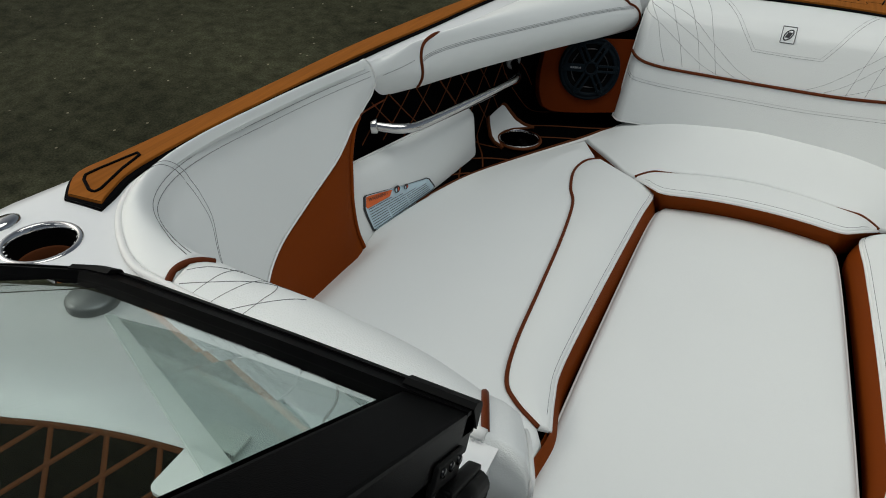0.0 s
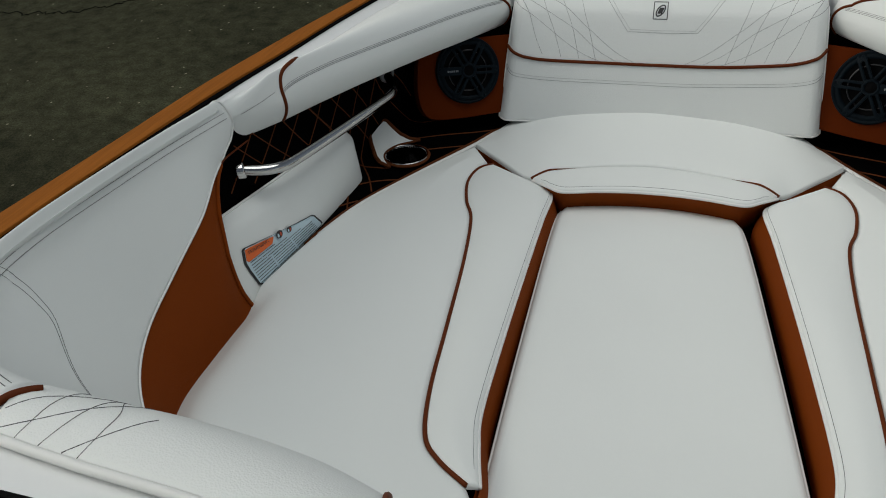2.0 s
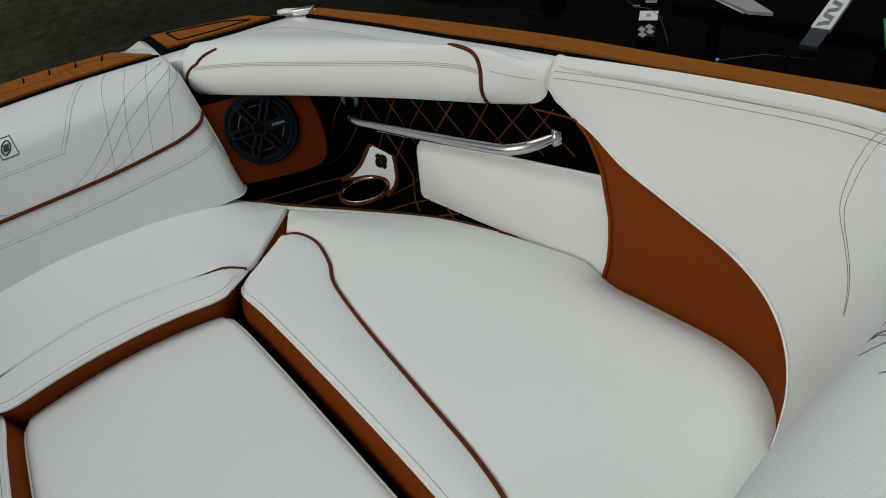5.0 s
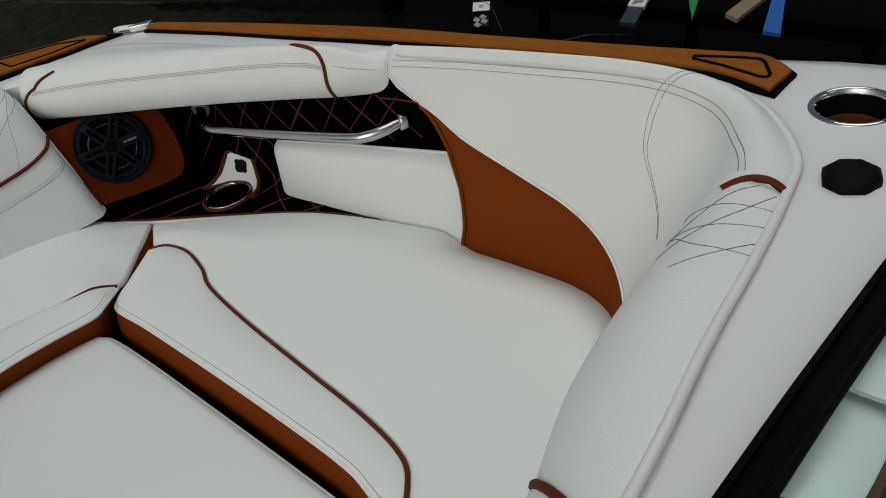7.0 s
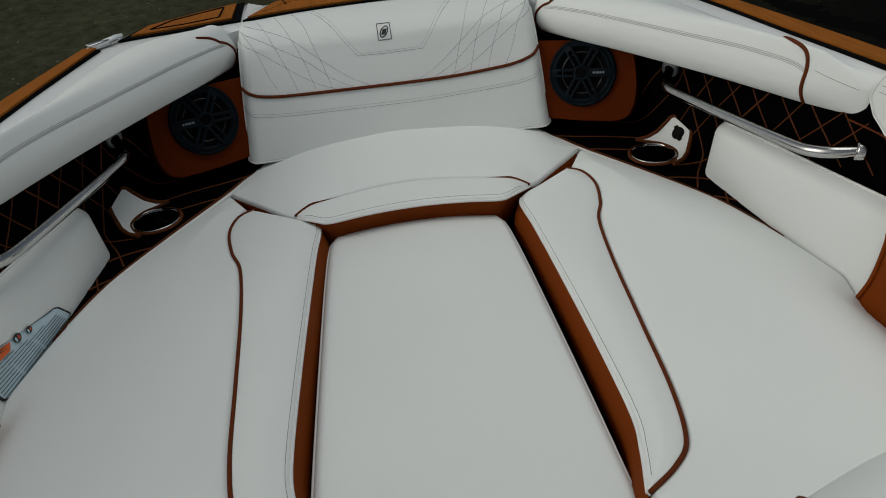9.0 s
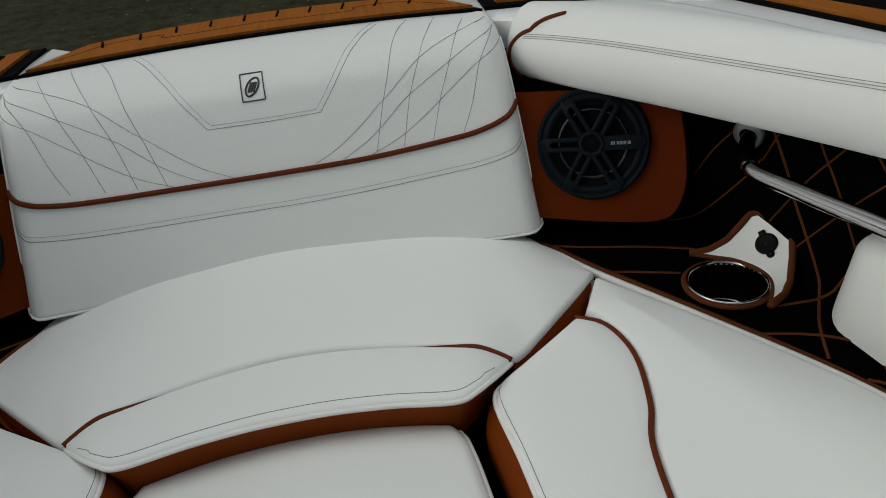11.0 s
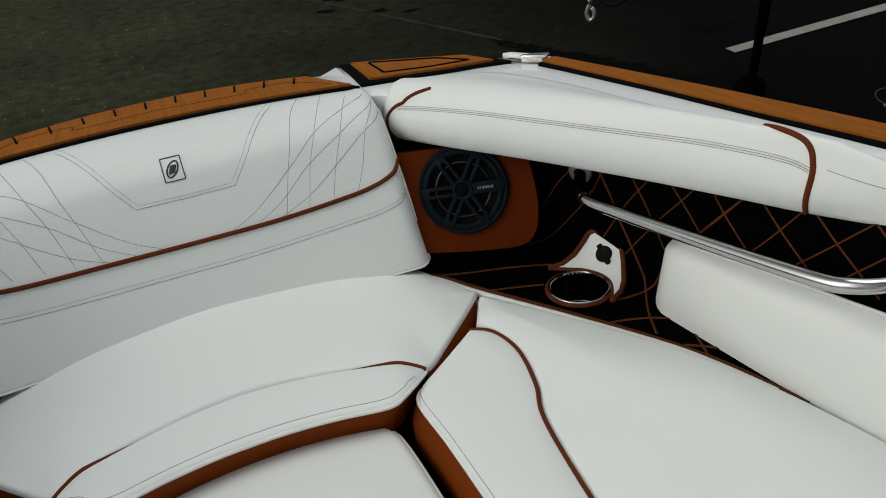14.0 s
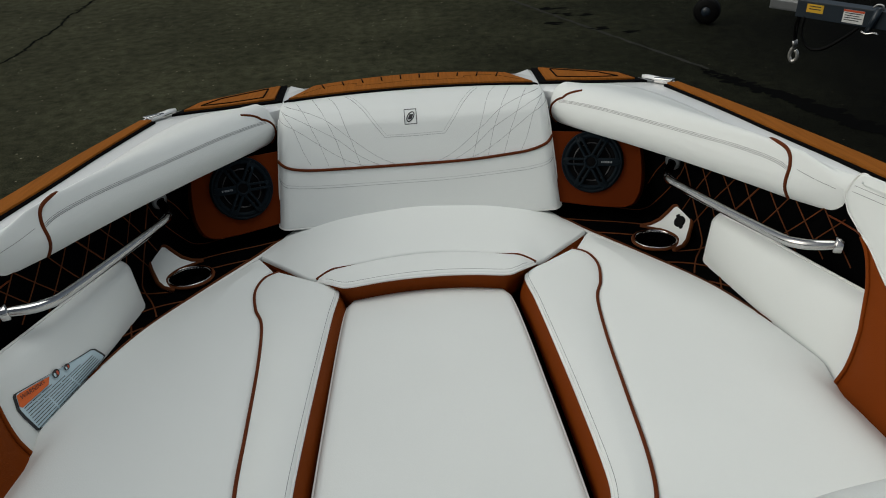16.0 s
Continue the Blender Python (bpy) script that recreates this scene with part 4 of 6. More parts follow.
# ---- corner backrests and after bands ----
BOUND = [(0.0, .63), (.038, .596), (.075, .556), (.126, .512), (.233, .415), (.321, .342), (.390, .277), (.447, .215), (.475, .180), (.53, .11), (.60, .03)]
BS = sp(BOUND, 200)
def bound(s_):
    return float(np.interp(s_, BS[:, 0], BS[:, 1]))
for s in (1, -1):
    cb = boat_thing("corner_backrest", "white vinyl corner backrest with rust-brown lower panel", "backrest", group="corner backrests")
    flip = lambda p: np.array(p) * np.array((s, 1, 1))
    Sx = np.r_[np.linspace(0, .66, 70)]
    def warp(u, v):
        return u + float(np.interp(v, [0, .04, .13, .315, .47, .58, .63, .69, .75, .80, .90, 1.0], [.0, .013, .036, .070, .068, .043, .022, .002, .001, .006, .016, .024])) * max(0, 1 - u / .15)
    bm = shell([[flip(wall_surf(warp(u, bound(u) + (1 - bound(u)) * k), bound(u) + (1 - bound(u)) * k)) for k in np.r_[np.linspace(0, 1, 34)]] for u in Sx], .02, (-s, 0, .2))
    part("cover", bm, WHITE, cb)
    bm = shell([[flip(wall_surf(warp(u, (bound(u) - .003) * k), (bound(u) - .003) * k) + np.array((.002, -.001, 0))) for k in np.linspace(0, 1, 16)] for u in Sx[Sx < .6]], .02, (-s, 0, .2))
    part("lower_panel", bm, BROWN, cb, "rust-brown vinyl panel")
    C, N = on_surface(wall_surf, [(warp(a, b), b) for a, b in BOUND], 120, (-1, .5, .3), s)
    part("edge_welt", tube(C, .0022, 8), WELT, cb, "white welt")
    C = [flip(wall_surf(warp(0, v), v)) for v in np.linspace(.62, .99, 40)]
    part("edge_welt", tube(C, .0018, 8), WELT, cb, "white welt")
    C = [flip(wall_surf(warp(0, v), v)) for v in np.linspace(0.0, .62, 40)]
    part("panel_edge", tube(C, .0045, 8), BROWN, cb, "rolled brown edge")
    w0 = wall_surf(warp(0, .61), .61)
    C = [flip(p) for p in sp([(.853, -.236, 1.800), w0 + np.array((-.003, .022, .011)), w0 + np.array((-.001, .006, .002))], 40)]
    part("console_edge", tube(C, .0019, 8), PIPING, cb, "rust-brown rolled edge")
    st = bmesh.new()
    for off in (0, .02):
        C, N = on_surface(wall_surf, [(.012, .768 + off), (.11, .768 + off), (.3, .768 + off), (.42, .772 + off), (.503, .775 + off), (.579, .79 + off), (.65, .85 + off)], 300, (-.6, .3, 1), s)
        stitches(C, N, bm=st)
    for off in (0, .009):
        q = [(.440 + off * 1.3, .965), (.433 + off * 1.1, .86), (.422 + off, .75), (.424 + off * .9, .67), (.435 + off * .7, .60), (.470 + off * .6, .53), (.530 + off * .5, .44)]
        C, N = on_surface(wall_surf, q, 160, (-.6, .3, 1), s)
        stitches(C, N, bm=st)
    part("stitching", st, THREAD, cb, "grey stitching")
    C = [flip(wall_surf(u, 1.0) + np.array((0, 0, .001))) for u in np.linspace(0, 1.0 if s > 0 else .985, 160)]
    part("deck_welt", tube(C, .006, 8), WELT, cb, "white welt against the deck")

    part("corner_filler", box(bmesh.new(), (min(s * .872, s * .90), -.36, 1.775), (max(s * .872, s * .90), -.240, 1.888), bevel=.006), WHITE, cb)
    band = boat_thing("after_bolster", "white vinyl roll bolster ahead of the windshield with brown piping", "bolster", group="after bolsters")
    tip = 1.0 if s > 0 else .984
    Sb = np.linspace(.665, tip, 60)
    def fat(u, v):
        p = wall_surf(u, v)
        q = wall_surf(u, max(0, v - .01)), wall_surf(u, min(1, v + .01))
        g = wall_surf(min(1, u + .01), v) - wall_surf(u - .01, v)
        n = np.cross(g, q[1] - q[0])
        n = n / max(1e-9, np.linalg.norm(n))
        if n @ np.array((0, 1, .6)) < 0:
            n = -n
        e = min(1, (u - .66) / .02, 1)
        return p + n * .003 * max(0, e) * math.sin(math.pi * min(1, max(0, v)))
    bm = shell([[flip(fat(u, v)) for v in np.linspace(0, 1, 44)] for u in Sb], .02, (0, .5, .8))
    part("cover", bm, GRAINED, band)
    # rounded end towards the walkway
    e0 = [flip(fat(tip, v)) for v in np.linspace(0, 1, 44)]
    e0 += [e0[-1] + np.array((0, -.003, -.03)), e0[-1] + np.array((0, -.003, -.12)), e0[-1] + np.array((0, -.003, -.30))]
    shift = [np.array((0, 0, 0)), np.array((-.025 * s, -.001, -.003)), np.array((-.046 * s, -.004, -.010)), np.array((-.056 * s, -.012, -.028)), np.array((-.059 * s, -.020, -.07))]
    bm = bmesh.new()
    rows = []
    for k, d in enumerate(shift):
        rows.append([p + d * np.array((1, 1, min(1, max(0, (p[2] - 1.55) / .25)))) for p in e0])
    last = rows[-1]
    cc = np.mean(np.array(last), axis=0)
    rows += [[cc + (p - cc) * k + np.array((-.004 * s, 0, 0)) for p in last] for k in (.9, .5, .02)]
    grid(bm, rows)
    part("end_cap", bm, GRAINED, band)
    part("end_welt", tube([p + np.array((-.0015 * s, .001, .001)) for p in rows[3][24:45]], .0028, 8), WELT, band, "white welt round the end")
    C = [flip(fat(u, v)) for u, v in sp([(.677, .835), (.669, .865), (.661, .905), (.657, .95), (.660, .995)], 40)]
    part("piping", tube(C, .0048, 8), PIPING, band, "rust-brown piping")
    C = [flip(fat(tip + .001, v)) for v in np.linspace(.74, .985, 40)]
    part("piping", tube(C, .0048, 8), PIPING, band, "rust-brown piping")
    st = bmesh.new()
    for q in ([(.690, .995), (.698, .92), (.702, .82), (.695, .76), (.672, .66)], [(.712, .995), (.728, .90), (.735, .82), (.730, .76), (.69, .62)], [(.748, .995), (.757, .92), (.758, .85), (.735, .76), (.70, .60)],
              [(.668, .93), (.690, .86), (.72, .80), (.74, .76)], [(.672, .98), (.71, .91), (.745, .83), (.765, .77)], [(.735, .985), (.77, .90), (.79, .84)]):
        P = [fat(u, v) for u, v in sp(q, 100)]
        N = [np.array((0, .5, .85))] * 100
        stitches([flip(p) for p in P], [flip(n) for n in N], bm=st, width=.0010)
    part("stitching", st, THREAD, band, "grey crossed stitching")

# ---- black consoles under the bolsters ----
CON_K = sp([(.40, .60), (.46, .56), (.62, .47), (.70, .36), (.745, .25), (.775, .10), (.82, -.10), (.865, -.30), (.895, -.50)], 100)
CON_E = sp([(.355, .515), (.434, .425), (.488, .326), (.598, .150), (.70, -.027), (.755, -.18), (.81, -.44)], 100)


def con_surf(s_, v):
    """v 0 at the seat, 0.45 in the corner, 1 under the bolster."""
    e, k = at(CON_E, s_), at(CON_K, s_)
    if v < .45:
        q = e + (k - e) * (v / .45)
        return np.array((q[0], q[1], 1.535 + .012 * (v / .45) + .012 * max(0, (v - .36) / .09) ** 2))
    h = (v - .45) / .55
    return np.array((k[0], k[1], 1.559 + .288 * h))


CONES = [[(.113, .03), (.22, .192), (.308, .323)], [(.22, .0), (.27, .081), (.321, .162)], [(.20, .40), (.245, .424), (.270, .455), (.296, .505), (.352, .667), (.368, .73)],
         [(.277, .616), (.302, .717), (.333, .808), (.36, .9)], [(.37, .727), (.390, .828), (.41, .92)], [(.36, .92), (.377, .838), (.409, .707), (.421, .646), (.472, .455), (.51, .25), (.553, .061)],
         [(.39, .55), (.434, .717), (.478, .848), (.50, .92)], [(.43, .90), (.447, .828), (.478, .727), (.52, .56), (.56, .40)], [(.41, .43), (.434, .515), (.497, .707), (.541, .828), (.575, .93)],
         [(.50, .92), (.516, .859), (.547, .778), (.60, .62)], [(.45, .20), (.47, .30), (.516, .566), (.56, .70), (.62, .87), (.64, .93)], [(.57, .93), (.60, .82), (.66, .66)], [(.60, .60), (.66, .77), (.71, .93)],
         [(.64, .93), (.68, .82), (.74, .68)], [(.68, .68), (.73, .80), (.785, .94)], [(.71, .93), (.75, .83), (.80, .72)], [(.75, .72), (.80, .85), (.83, .93)], [(.78, .94), (.82, .84), (.86, .75)],
         [(.472, .03), (.528, .20), (.60, .36)], [(.60, .05), (.66, .2)], [(.55, .38), (.62, .12), (.65, .0)]]
for s in (1, -1):
    flip = lambda p: np.array(p) * np.array((s, 1, 1))
    con = boat_thing("side_console", "black suede side console quilted with brown seams", "console", group="side consoles")
    bm = shell([[flip(con_surf(u, v)) for v in np.r_[np.linspace(0, .36, 8), .39, .42, .435, .45, .47, np.linspace(.5, 1, 10)]] for u in np.linspace(0, 1, 60)], .012, (-s, -.3, .5))
    punch(bm, (s * .650, .211), .054)
    part("liner", bm, CARPET, con)
    sb = bmesh.new()
    for q in CONES:
        C, N = on_surface(con_surf, q, 40, (-1, -.4, .8), s)
        ribbon(C, N, .0046 if min(v for _, v in q) < .4 else .0029, .0016, sb)
    part("seam_tape", sb, SEAM, con, "brown seam tape")
    # white ledge between the console and the seat
    C = [flip((p[0], p[1], 1.536)) for p in sp([(.36, .512), (.434, .420), (.488, .321), (.598, .145), (.70, -.032), (.755, -.185)], 60)]
    part("edge_welt", tube([p + flip((-.0035, -.003, 0)) for p in C], .0066, 8), WELT, con, "white edge welt")
    C, N = on_surface(con_surf, [(.0, .022), (.25, .020), (.5, .020), (.80, .020)], 80, (-1, -.4, .8), s)
    part("edge_tape", ribbon(C, N, .0105, .0022), SEAM, con, "brown edge tape")
    # speaker board
    o = np.array((.522, .438, 1.712))
    nrm = np.array((-.46, -.84, .30))
    nrm /= np.linalg.norm(nrm)
    F = frame_at((0, 0, 0), nrm, (.88, -.47, 0))
    R3 = np.array(F.to_3x3())
    tolocal = lambda a, b, c: flip(o + R3 @ np.array((a, b, c)))
    out = sp([(-.135, .080), (-.02, .084), (.115, .082), (.134, .05), (.148, -.03), (.143, -.09), (.115, -.122), (.03, -.130), (-.06, -.130), (-.135, -.128)], 60)
    bm = bmesh.new()
    top = [tolocal(a, b, .0) for a, b in out]
    mid = [tolocal(a * 1.015, b * 1.02, -.008) for a, b in out]
    low = [tolocal(a * 1.015, b * 1.02, -.05) for a, b in out]
    V = grid(bm, [low, mid, top], close_v=True)
    bm.faces.new(V[-1])
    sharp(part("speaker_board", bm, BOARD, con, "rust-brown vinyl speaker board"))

    # the speaker itself
    spk = boat_thing("speaker", "round blue-black marine speaker with six double spokes", "speaker", group="speakers")
    o2 = o
    M = Matrix.LocRotScale(Vector(o2), F.to_3x3(), None)
    if s < 0:
        M = Matrix.Diagonal((-1, 1, 1, 1)) @ M
    r = .093
    part("rim", lathe([(.070, .004), (.072, .012), (.080, .014), (.0815, .010), (.085, .010), (.087, .014), (r - .002, .012), (r, .006), (r, -.004)], 56, m=M), SPEAKER, spk)
    part("cone", lathe([(.0725, .006), (.062, .0055), (.058, .0035), (.030, .002), (.0005, .002)], 44, m=M), CONE, spk, "dark cone")
    part("bright_ring", lathe([(.0585, .004), (.0575, .0062), (.0535, .0058), (.0525, .003)], 48, m=M), STEELDARK, spk, "thin silver ring")
    part("hub", lathe([(.0225, .004), (.0225, .0185), (.0205, .0205), (.0165, .0205), (.0155, .017), (.0140, .0165)], 8, m=M), SPEAKER, spk)
    part("tweeter", lathe([(.0150, .0165), (.010, .0175), (.0005, .0180)], 20, m=M), CONE, spk, "perforated black centre")
    spin = radians(4)
    for k in range(6):
        # a long loop with a slot, closed by a rounded end that carries a screw
        bm = bmesh.new()
        rings = []
        zt = lambda x: .0180 - .0045 * max(0, (x - .05) / .035) ** 2
        for hw, zz in ((.0115, -.005), (.0115, 0), (.0105, .0008), (.0050, .0008), (.0042, 0), (.0042, -.005)):
            loop = [(x, -hw) for x in np.linspace(.019, .077, 8)] + [(.077 + hw * math.cos(a), hw * math.sin(a)) for a in np.linspace(-1.3, 1.3, 9)] + [(x, hw) for x in np.linspace(.077, .019, 8)]
            if hw < .006:
                loop = [(min(x, .066 + max(0, .0042 - abs(y))), y) for x, y in loop]
            rings.append([(x, y, zt(x) + zz) for x, y in loop])
        if k == 0:
            rings = [[(x, y, zt(x) + zz) for x, y in [(x, y * f) for x, y, _ in rings[2]]] for f, zz in ((1.1, -.005), (1.1, 0), (1, .0006), (.5, .0008), (.02, .0008))]
        grid(bm, rings)
        lathe([(.0052, .0012), (.0045, .0018), (.0040, .0004), (.0005, .0004)], 12, bm=bm, m=Matrix.Translation((.0815, 0, zt(.08))))
        bmesh.ops.transform(bm, verts=bm.verts[:], matrix=M @ Matrix.Rotation(spin + radians(60 * k), 4, "Z"))
        sharp(part("spoke", bm, SPEAKER, spk), 50)
    bm = bmesh.new()
    x = .031
    for wd in (.0026, .0026, 0, .0040, .0036, .0036, .0010, .0040):
        if wd:
            box(bm, (x, -.0026, .0188), (x + wd, .0026, .0194))
        x += wd + .0014
    bmesh.ops.transform(bm, verts=bm.verts[:], matrix=M @ Matrix.Rotation(spin, 4, "Z"))
    part("lettering", bm, SILVER, spk, "small pale lettering on a spoke", smooth=False)

    # cup holder
    cup = boat_thing("cup_holder", "polished steel cup holder set in the black console", "cup holder", group="cup holders")
    MC = Matrix.Translation((s * .650, .211, 1.549))
    part("rim", lathe([(.058, -.006), (.0605, .0025), (.060, .0045), (.0575, .005), (.0555, .004), (.0545, -.002)], 48, m=MC), CHROME, cup)
    part("cup", lathe([(.0550, .002), (.0525, -.03), (.0485, -.075), (.044, -.080), (.0005, -.080)], 40, m=MC), STEELDARK, cup, "shaded steel inside")
    # added ring that draws the highlight on the steel's bottom edge
    part("highlight_ring", lathe([(.0500, -.0620), (.0495, -.0598), (.0478, -.0598), (.0474, -.0620)], 40, m=MC), CHROME, cup, "added bright ring for the highlight low in the cup")
    part("gasket", lathe([(.060, -.006), (.0655, -.004), (.0668, .000), (.065, .002), (.060, .0015)], 48, m=MC), SEAM, cup, "brown edging")

    # white panel with the capped socket
    shape = [(.637, .307, 1.553), (.663, .294, 1.562), (.689, .290, 1.577), (.728, .296, 1.612), (.738, .288, 1.618), (.757, .240, 1.609), (.758, .228, 1.603), (.746, .204, 1.583), (.726, .173, 1.561), (.708, .156, 1.554), (.676, .139, 1.552)]
    inner = [(.637, .307, 1.553), (.668, .278, 1.555), (.688, .260, 1.556), (.706, .228, 1.556), (.710, .198, 1.555), (.699, .170, 1.554), (.676, .139, 1.552)]
    rows = []
    for i, o_ in zip(sp(inner, 44), even(shape, 44)):
        row = []
        for w in np.linspace(0, 1, 12):
            p = i + (o_ - i) * w
            p[2] = i[2] + (o_[2] - i[2]) * (w ** 1.25)
            row.append(flip(p))
        rows.append(row)
    bm = shell(rows, .010, (0, 0, 1))
    pan = part("socket_panel", bm, WHITE, con, "white moulded panel behind the cup holder")
    part("edging", tube([flip(p - np.array((0, 0, .003))) for p in even(shape, 90)], .0058, 8), SEAM, pan, "brown edging")
    part("edging", tube([flip(p - np.array((0, 0, .0035))) for p in sp(inner, 60)], .0042, 8), SEAM, pan, "brown edging")
    if s > 0:
        mid_row = min(range(4, 40), key=lambda i: np.linalg.norm(np.array(rows[i][6]) - np.array((.716, .240, 1.578))))
        gp = np.array(rows[mid_row][6])
        gn = np.cross(np.array(rows[mid_row + 1][6]) - np.array(rows[mid_row - 1][6]), np.array(rows[mid_row][7]) - np.array(rows[mid_row][5]))
        gn = gn if gn[2] > 0 else -gn
        ML = frame_at(gp, gn, (.35, 1, .25))
        bm = lathe([(.0168, -.006), (.0172, .0022), (.0160, .0036), (.0125, .0040), (.011, .0034), (.0005, .0034)], 28, m=ML)
        box(bm, (.0140, -.0055, -.002), (.0225, .0055, .0046), m=ML, bevel=.0015)
        lathe([(.0062, -.004), (.0062, .0028), (.005, .0040), (.0005, .0040)], 14, bm=bm, m=ML @ Matrix.Translation((-.0185, 0, 0)))
        part("socket_cap", bm, RUBBER, pan, "round black rubber cap with two tabs")

    # grab rail
    rail = boat_thing("grab_rail", "polished stainless steel grab rail on the console side", "grab rail", group="grab rails")
    pts = sp([(.718, .304, 1.742), (.702, .284, 1.735), (.687, .258, 1.728), (.680, .222, 1.722), (.694, .150, 1.724), (.712, .06, 1.728), (.744, -.09, 1.735), (.772, -.212, 1.742), (.788, -.248, 1.746), (.815, -.272, 1.750), (.862, -.292, 1.756)], 90)
    part("bar", tube([flip(p) for p in pts[11:]], .0118, 16), CHROME, rail)
    part("stem", tube([flip(p) for p in pts[:12]], .0116, 16), STEELDARK, rail, "shaded steel stem")
    part("flange", lathe([(.0110, .006), (.0135, .0055), (.0205, .0035), (.0235, .001), (.024, -.010)], 36, m=frame_at(flip((.716, .306, 1.742)), flip((-.75, -.5, -.1)), (0, 0, 1))), SILVER, rail, "dull forward flange")
    part("flange", lathe([(.0112, .0035), (.0130, .0040), (.0175, .0026), (.0190, .000), (.0190, -.012)], 36, m=frame_at(flip((.850, -.286, 1.7545)), flip((-.90, .42, .1)), (0, 0, 1))), CHROME, rail, "flat round after flange")

    # white lower side pad
    sp_ = boat_thing("side_pad", "white vinyl pad on the console side" + (" with a safety sticker" if s < 0 else ""), "pad", group="side pads")
    tl, bl, tr, br = [np.array(p) for p in ((.735, .062, 1.690), (.728, .085, 1.530), (.858, -.400, 1.716), (.800, -.425, 1.515))]
    nrm2 = np.array((-.96, -.25, .12))
    def pad_surf(a, b, up=0.0):
        """a from bow to stern, b upwards."""
        l0, r0 = bl + (tl - bl) * b, br + (tr - br) * b
        ca, cb = min(1, max(0, a)), min(1, max(0, b))
        return l0 + (r0 - l0) * a + nrm2 * (.010 * math.sin(math.pi * ca) * math.sin(math.pi * cb) + up)
    rows = []
    for a in np.r_[-.050, -.046, -.036, -.02, 0, .03, np.linspace(.07, 1.06, 27), 1.075, 1.085, 1.09]:
        row = []
        btop = .985 - .085 * a
        for b in np.r_[-.25, -.1, 0, np.linspace(.1, .8, 9), .86, .91, .95, .98, 1.0]:
            e = max(0, (b - .78) / .22)
            ea = max(0, (.06 - a) / .11)
            q = b * btop if b > 0 else b
            a2 = a + .05 * max(0, (abs(b - .45) - .30) / .30) ** 2.5 * max(0, (.12 - a) / .17)
            row.append(flip(pad_surf(a2, q, -.024 * e ** 2.6 - .034 * min(1, ea) ** 2.4 - .020 * max(0, (a - 1.05) / .04) ** 2)))
        rows.append(row)
    bm = shell(rows, .03, (-s, -.2, .1))
    part("cover", bm, WHITE, sp_)
    C = [flip(pad_surf(a, .985 - .085 * a, -.0225)) for a in np.linspace(.03, 1.05, 30)]
    part("edge_welt", tube(C, .0030, 8), WELT, sp_, "white welt along the upper edge")
    if s < 0:
        # sticker: in the pad's own coordinates, a from bow to stern, b upwards
        def padpt(a, b, up=.0025):
            return flip(pad_surf(a, b, up))
        stick = boat_thing("warning_sticker", "pale blue safety sticker with an orange warning header", "sticker")
        corners = [(.48, .098), (.452, .117), (.458, .155), (.497, .31), (.518, .345), (.56, .365), (.945, .558), (.963, .566), (.973, .55), (.988, .427), (.982, .33), (.962, .145), (.945, .12)]
        def sheet(poly, up):
            bm = bmesh.new()
            v = [bm.verts.new(padpt(a, b, up)) for a, b in poly]
            lo = [bm.verts.new(padpt(a, b, up - .0022)) for a, b in poly]
            bm.faces.new(v)
            for i in range(len(v)):
                j = (i + 1) % len(v)
                bm.faces.new((v[i], v[j], lo[j], lo[i]))
            return bm
        ctr = np.mean(np.array(corners), axis=0)
        part("border", sheet(corners, .0030), PRINT, stick, "black border", smooth=False)
        part("face", sheet([tuple(ctr + (np.array(c) - ctr) * .955) for c in corners], .0038), STICKER, stick, smooth=False)
        part("header", sheet([(.945, .546), (.961, .545), (.974, .447), (.966, .418), (.812, .412), (.790, .470)], .0046), ORANGE, stick, "orange header", smooth=False)
        bars = bmesh.new()
        for k in range(9):
            # lines of print run with the lower edge of the sheet
            b0 = .388 - .0315 * k
            lift = lambda a: b0 + .07 * (a - .7)
            a1 = .962 - .0016 * k
            a0 = (.800, .720, .620)[k] if k < 3 else .490 + (b0 - .12) * .25
            for q0, q1 in ((a0, a0 + (a1 - a0) * .38), (a0 + (a1 - a0) * .40, a0 + (a1 - a0) * .71), (a0 + (a1 - a0) * .73, a1)):
                v = [bars.verts.new(padpt(x, y, .0047)) for x, y in ((q0, lift(q0)), (q1, lift(q1)), (q1, lift(q1) - .0075), (q0, lift(q0) - .0075))]
                bars.faces.new(v)
        part("small_print", bars, PRINT, stick, "lines of small black print", smooth=False)
        for a, b, r in ((.755, .448, .024), (.690, .415, .019)):
            pic = bmesh.new()
            v = [pic.verts.new(padpt(a + r * math.cos(q) * .9, b + 1.9 * r * math.sin(q), .0048)) for q in np.linspace(0, 2 * math.pi, 4 if r > .025 else 14, endpoint=False)]
            pic.faces.new(v)
            mark = part("pictogram", pic, PRINT, stick, "small black pictogram", smooth=False)
            for dx, mat in ((-.35, RED), (.35, STICKER)):
                spot = bmesh.new()
                spot.faces.new([spot.verts.new(padpt(a + r * (dx + .24 * math.cos(q)), b + 1.9 * r * (.55 * math.sin(q) - .1), .0054)) for q in np.linspace(0, 2 * math.pi, 10, endpoint=False)])
                part("figure", spot, mat, mark, "red figure" if mat is RED else "pale figure", smooth=False)
        tx = bpy.data.curves.new("heading", "FONT")
        tx.body, tx.size, tx.align_x, tx.align_y = "WARNING", .0135, "CENTER", "CENTER"
        tmp = new("heading", tx)
        dg = bpy.context.evaluated_depsgraph_get()
        me = bpy.data.meshes.new_from_object(tmp.evaluated_get(dg))
        bpy.data.objects.remove(tmp)
        c0 = padpt(.888, .486, .0054)
        nr = flip(nrm2)
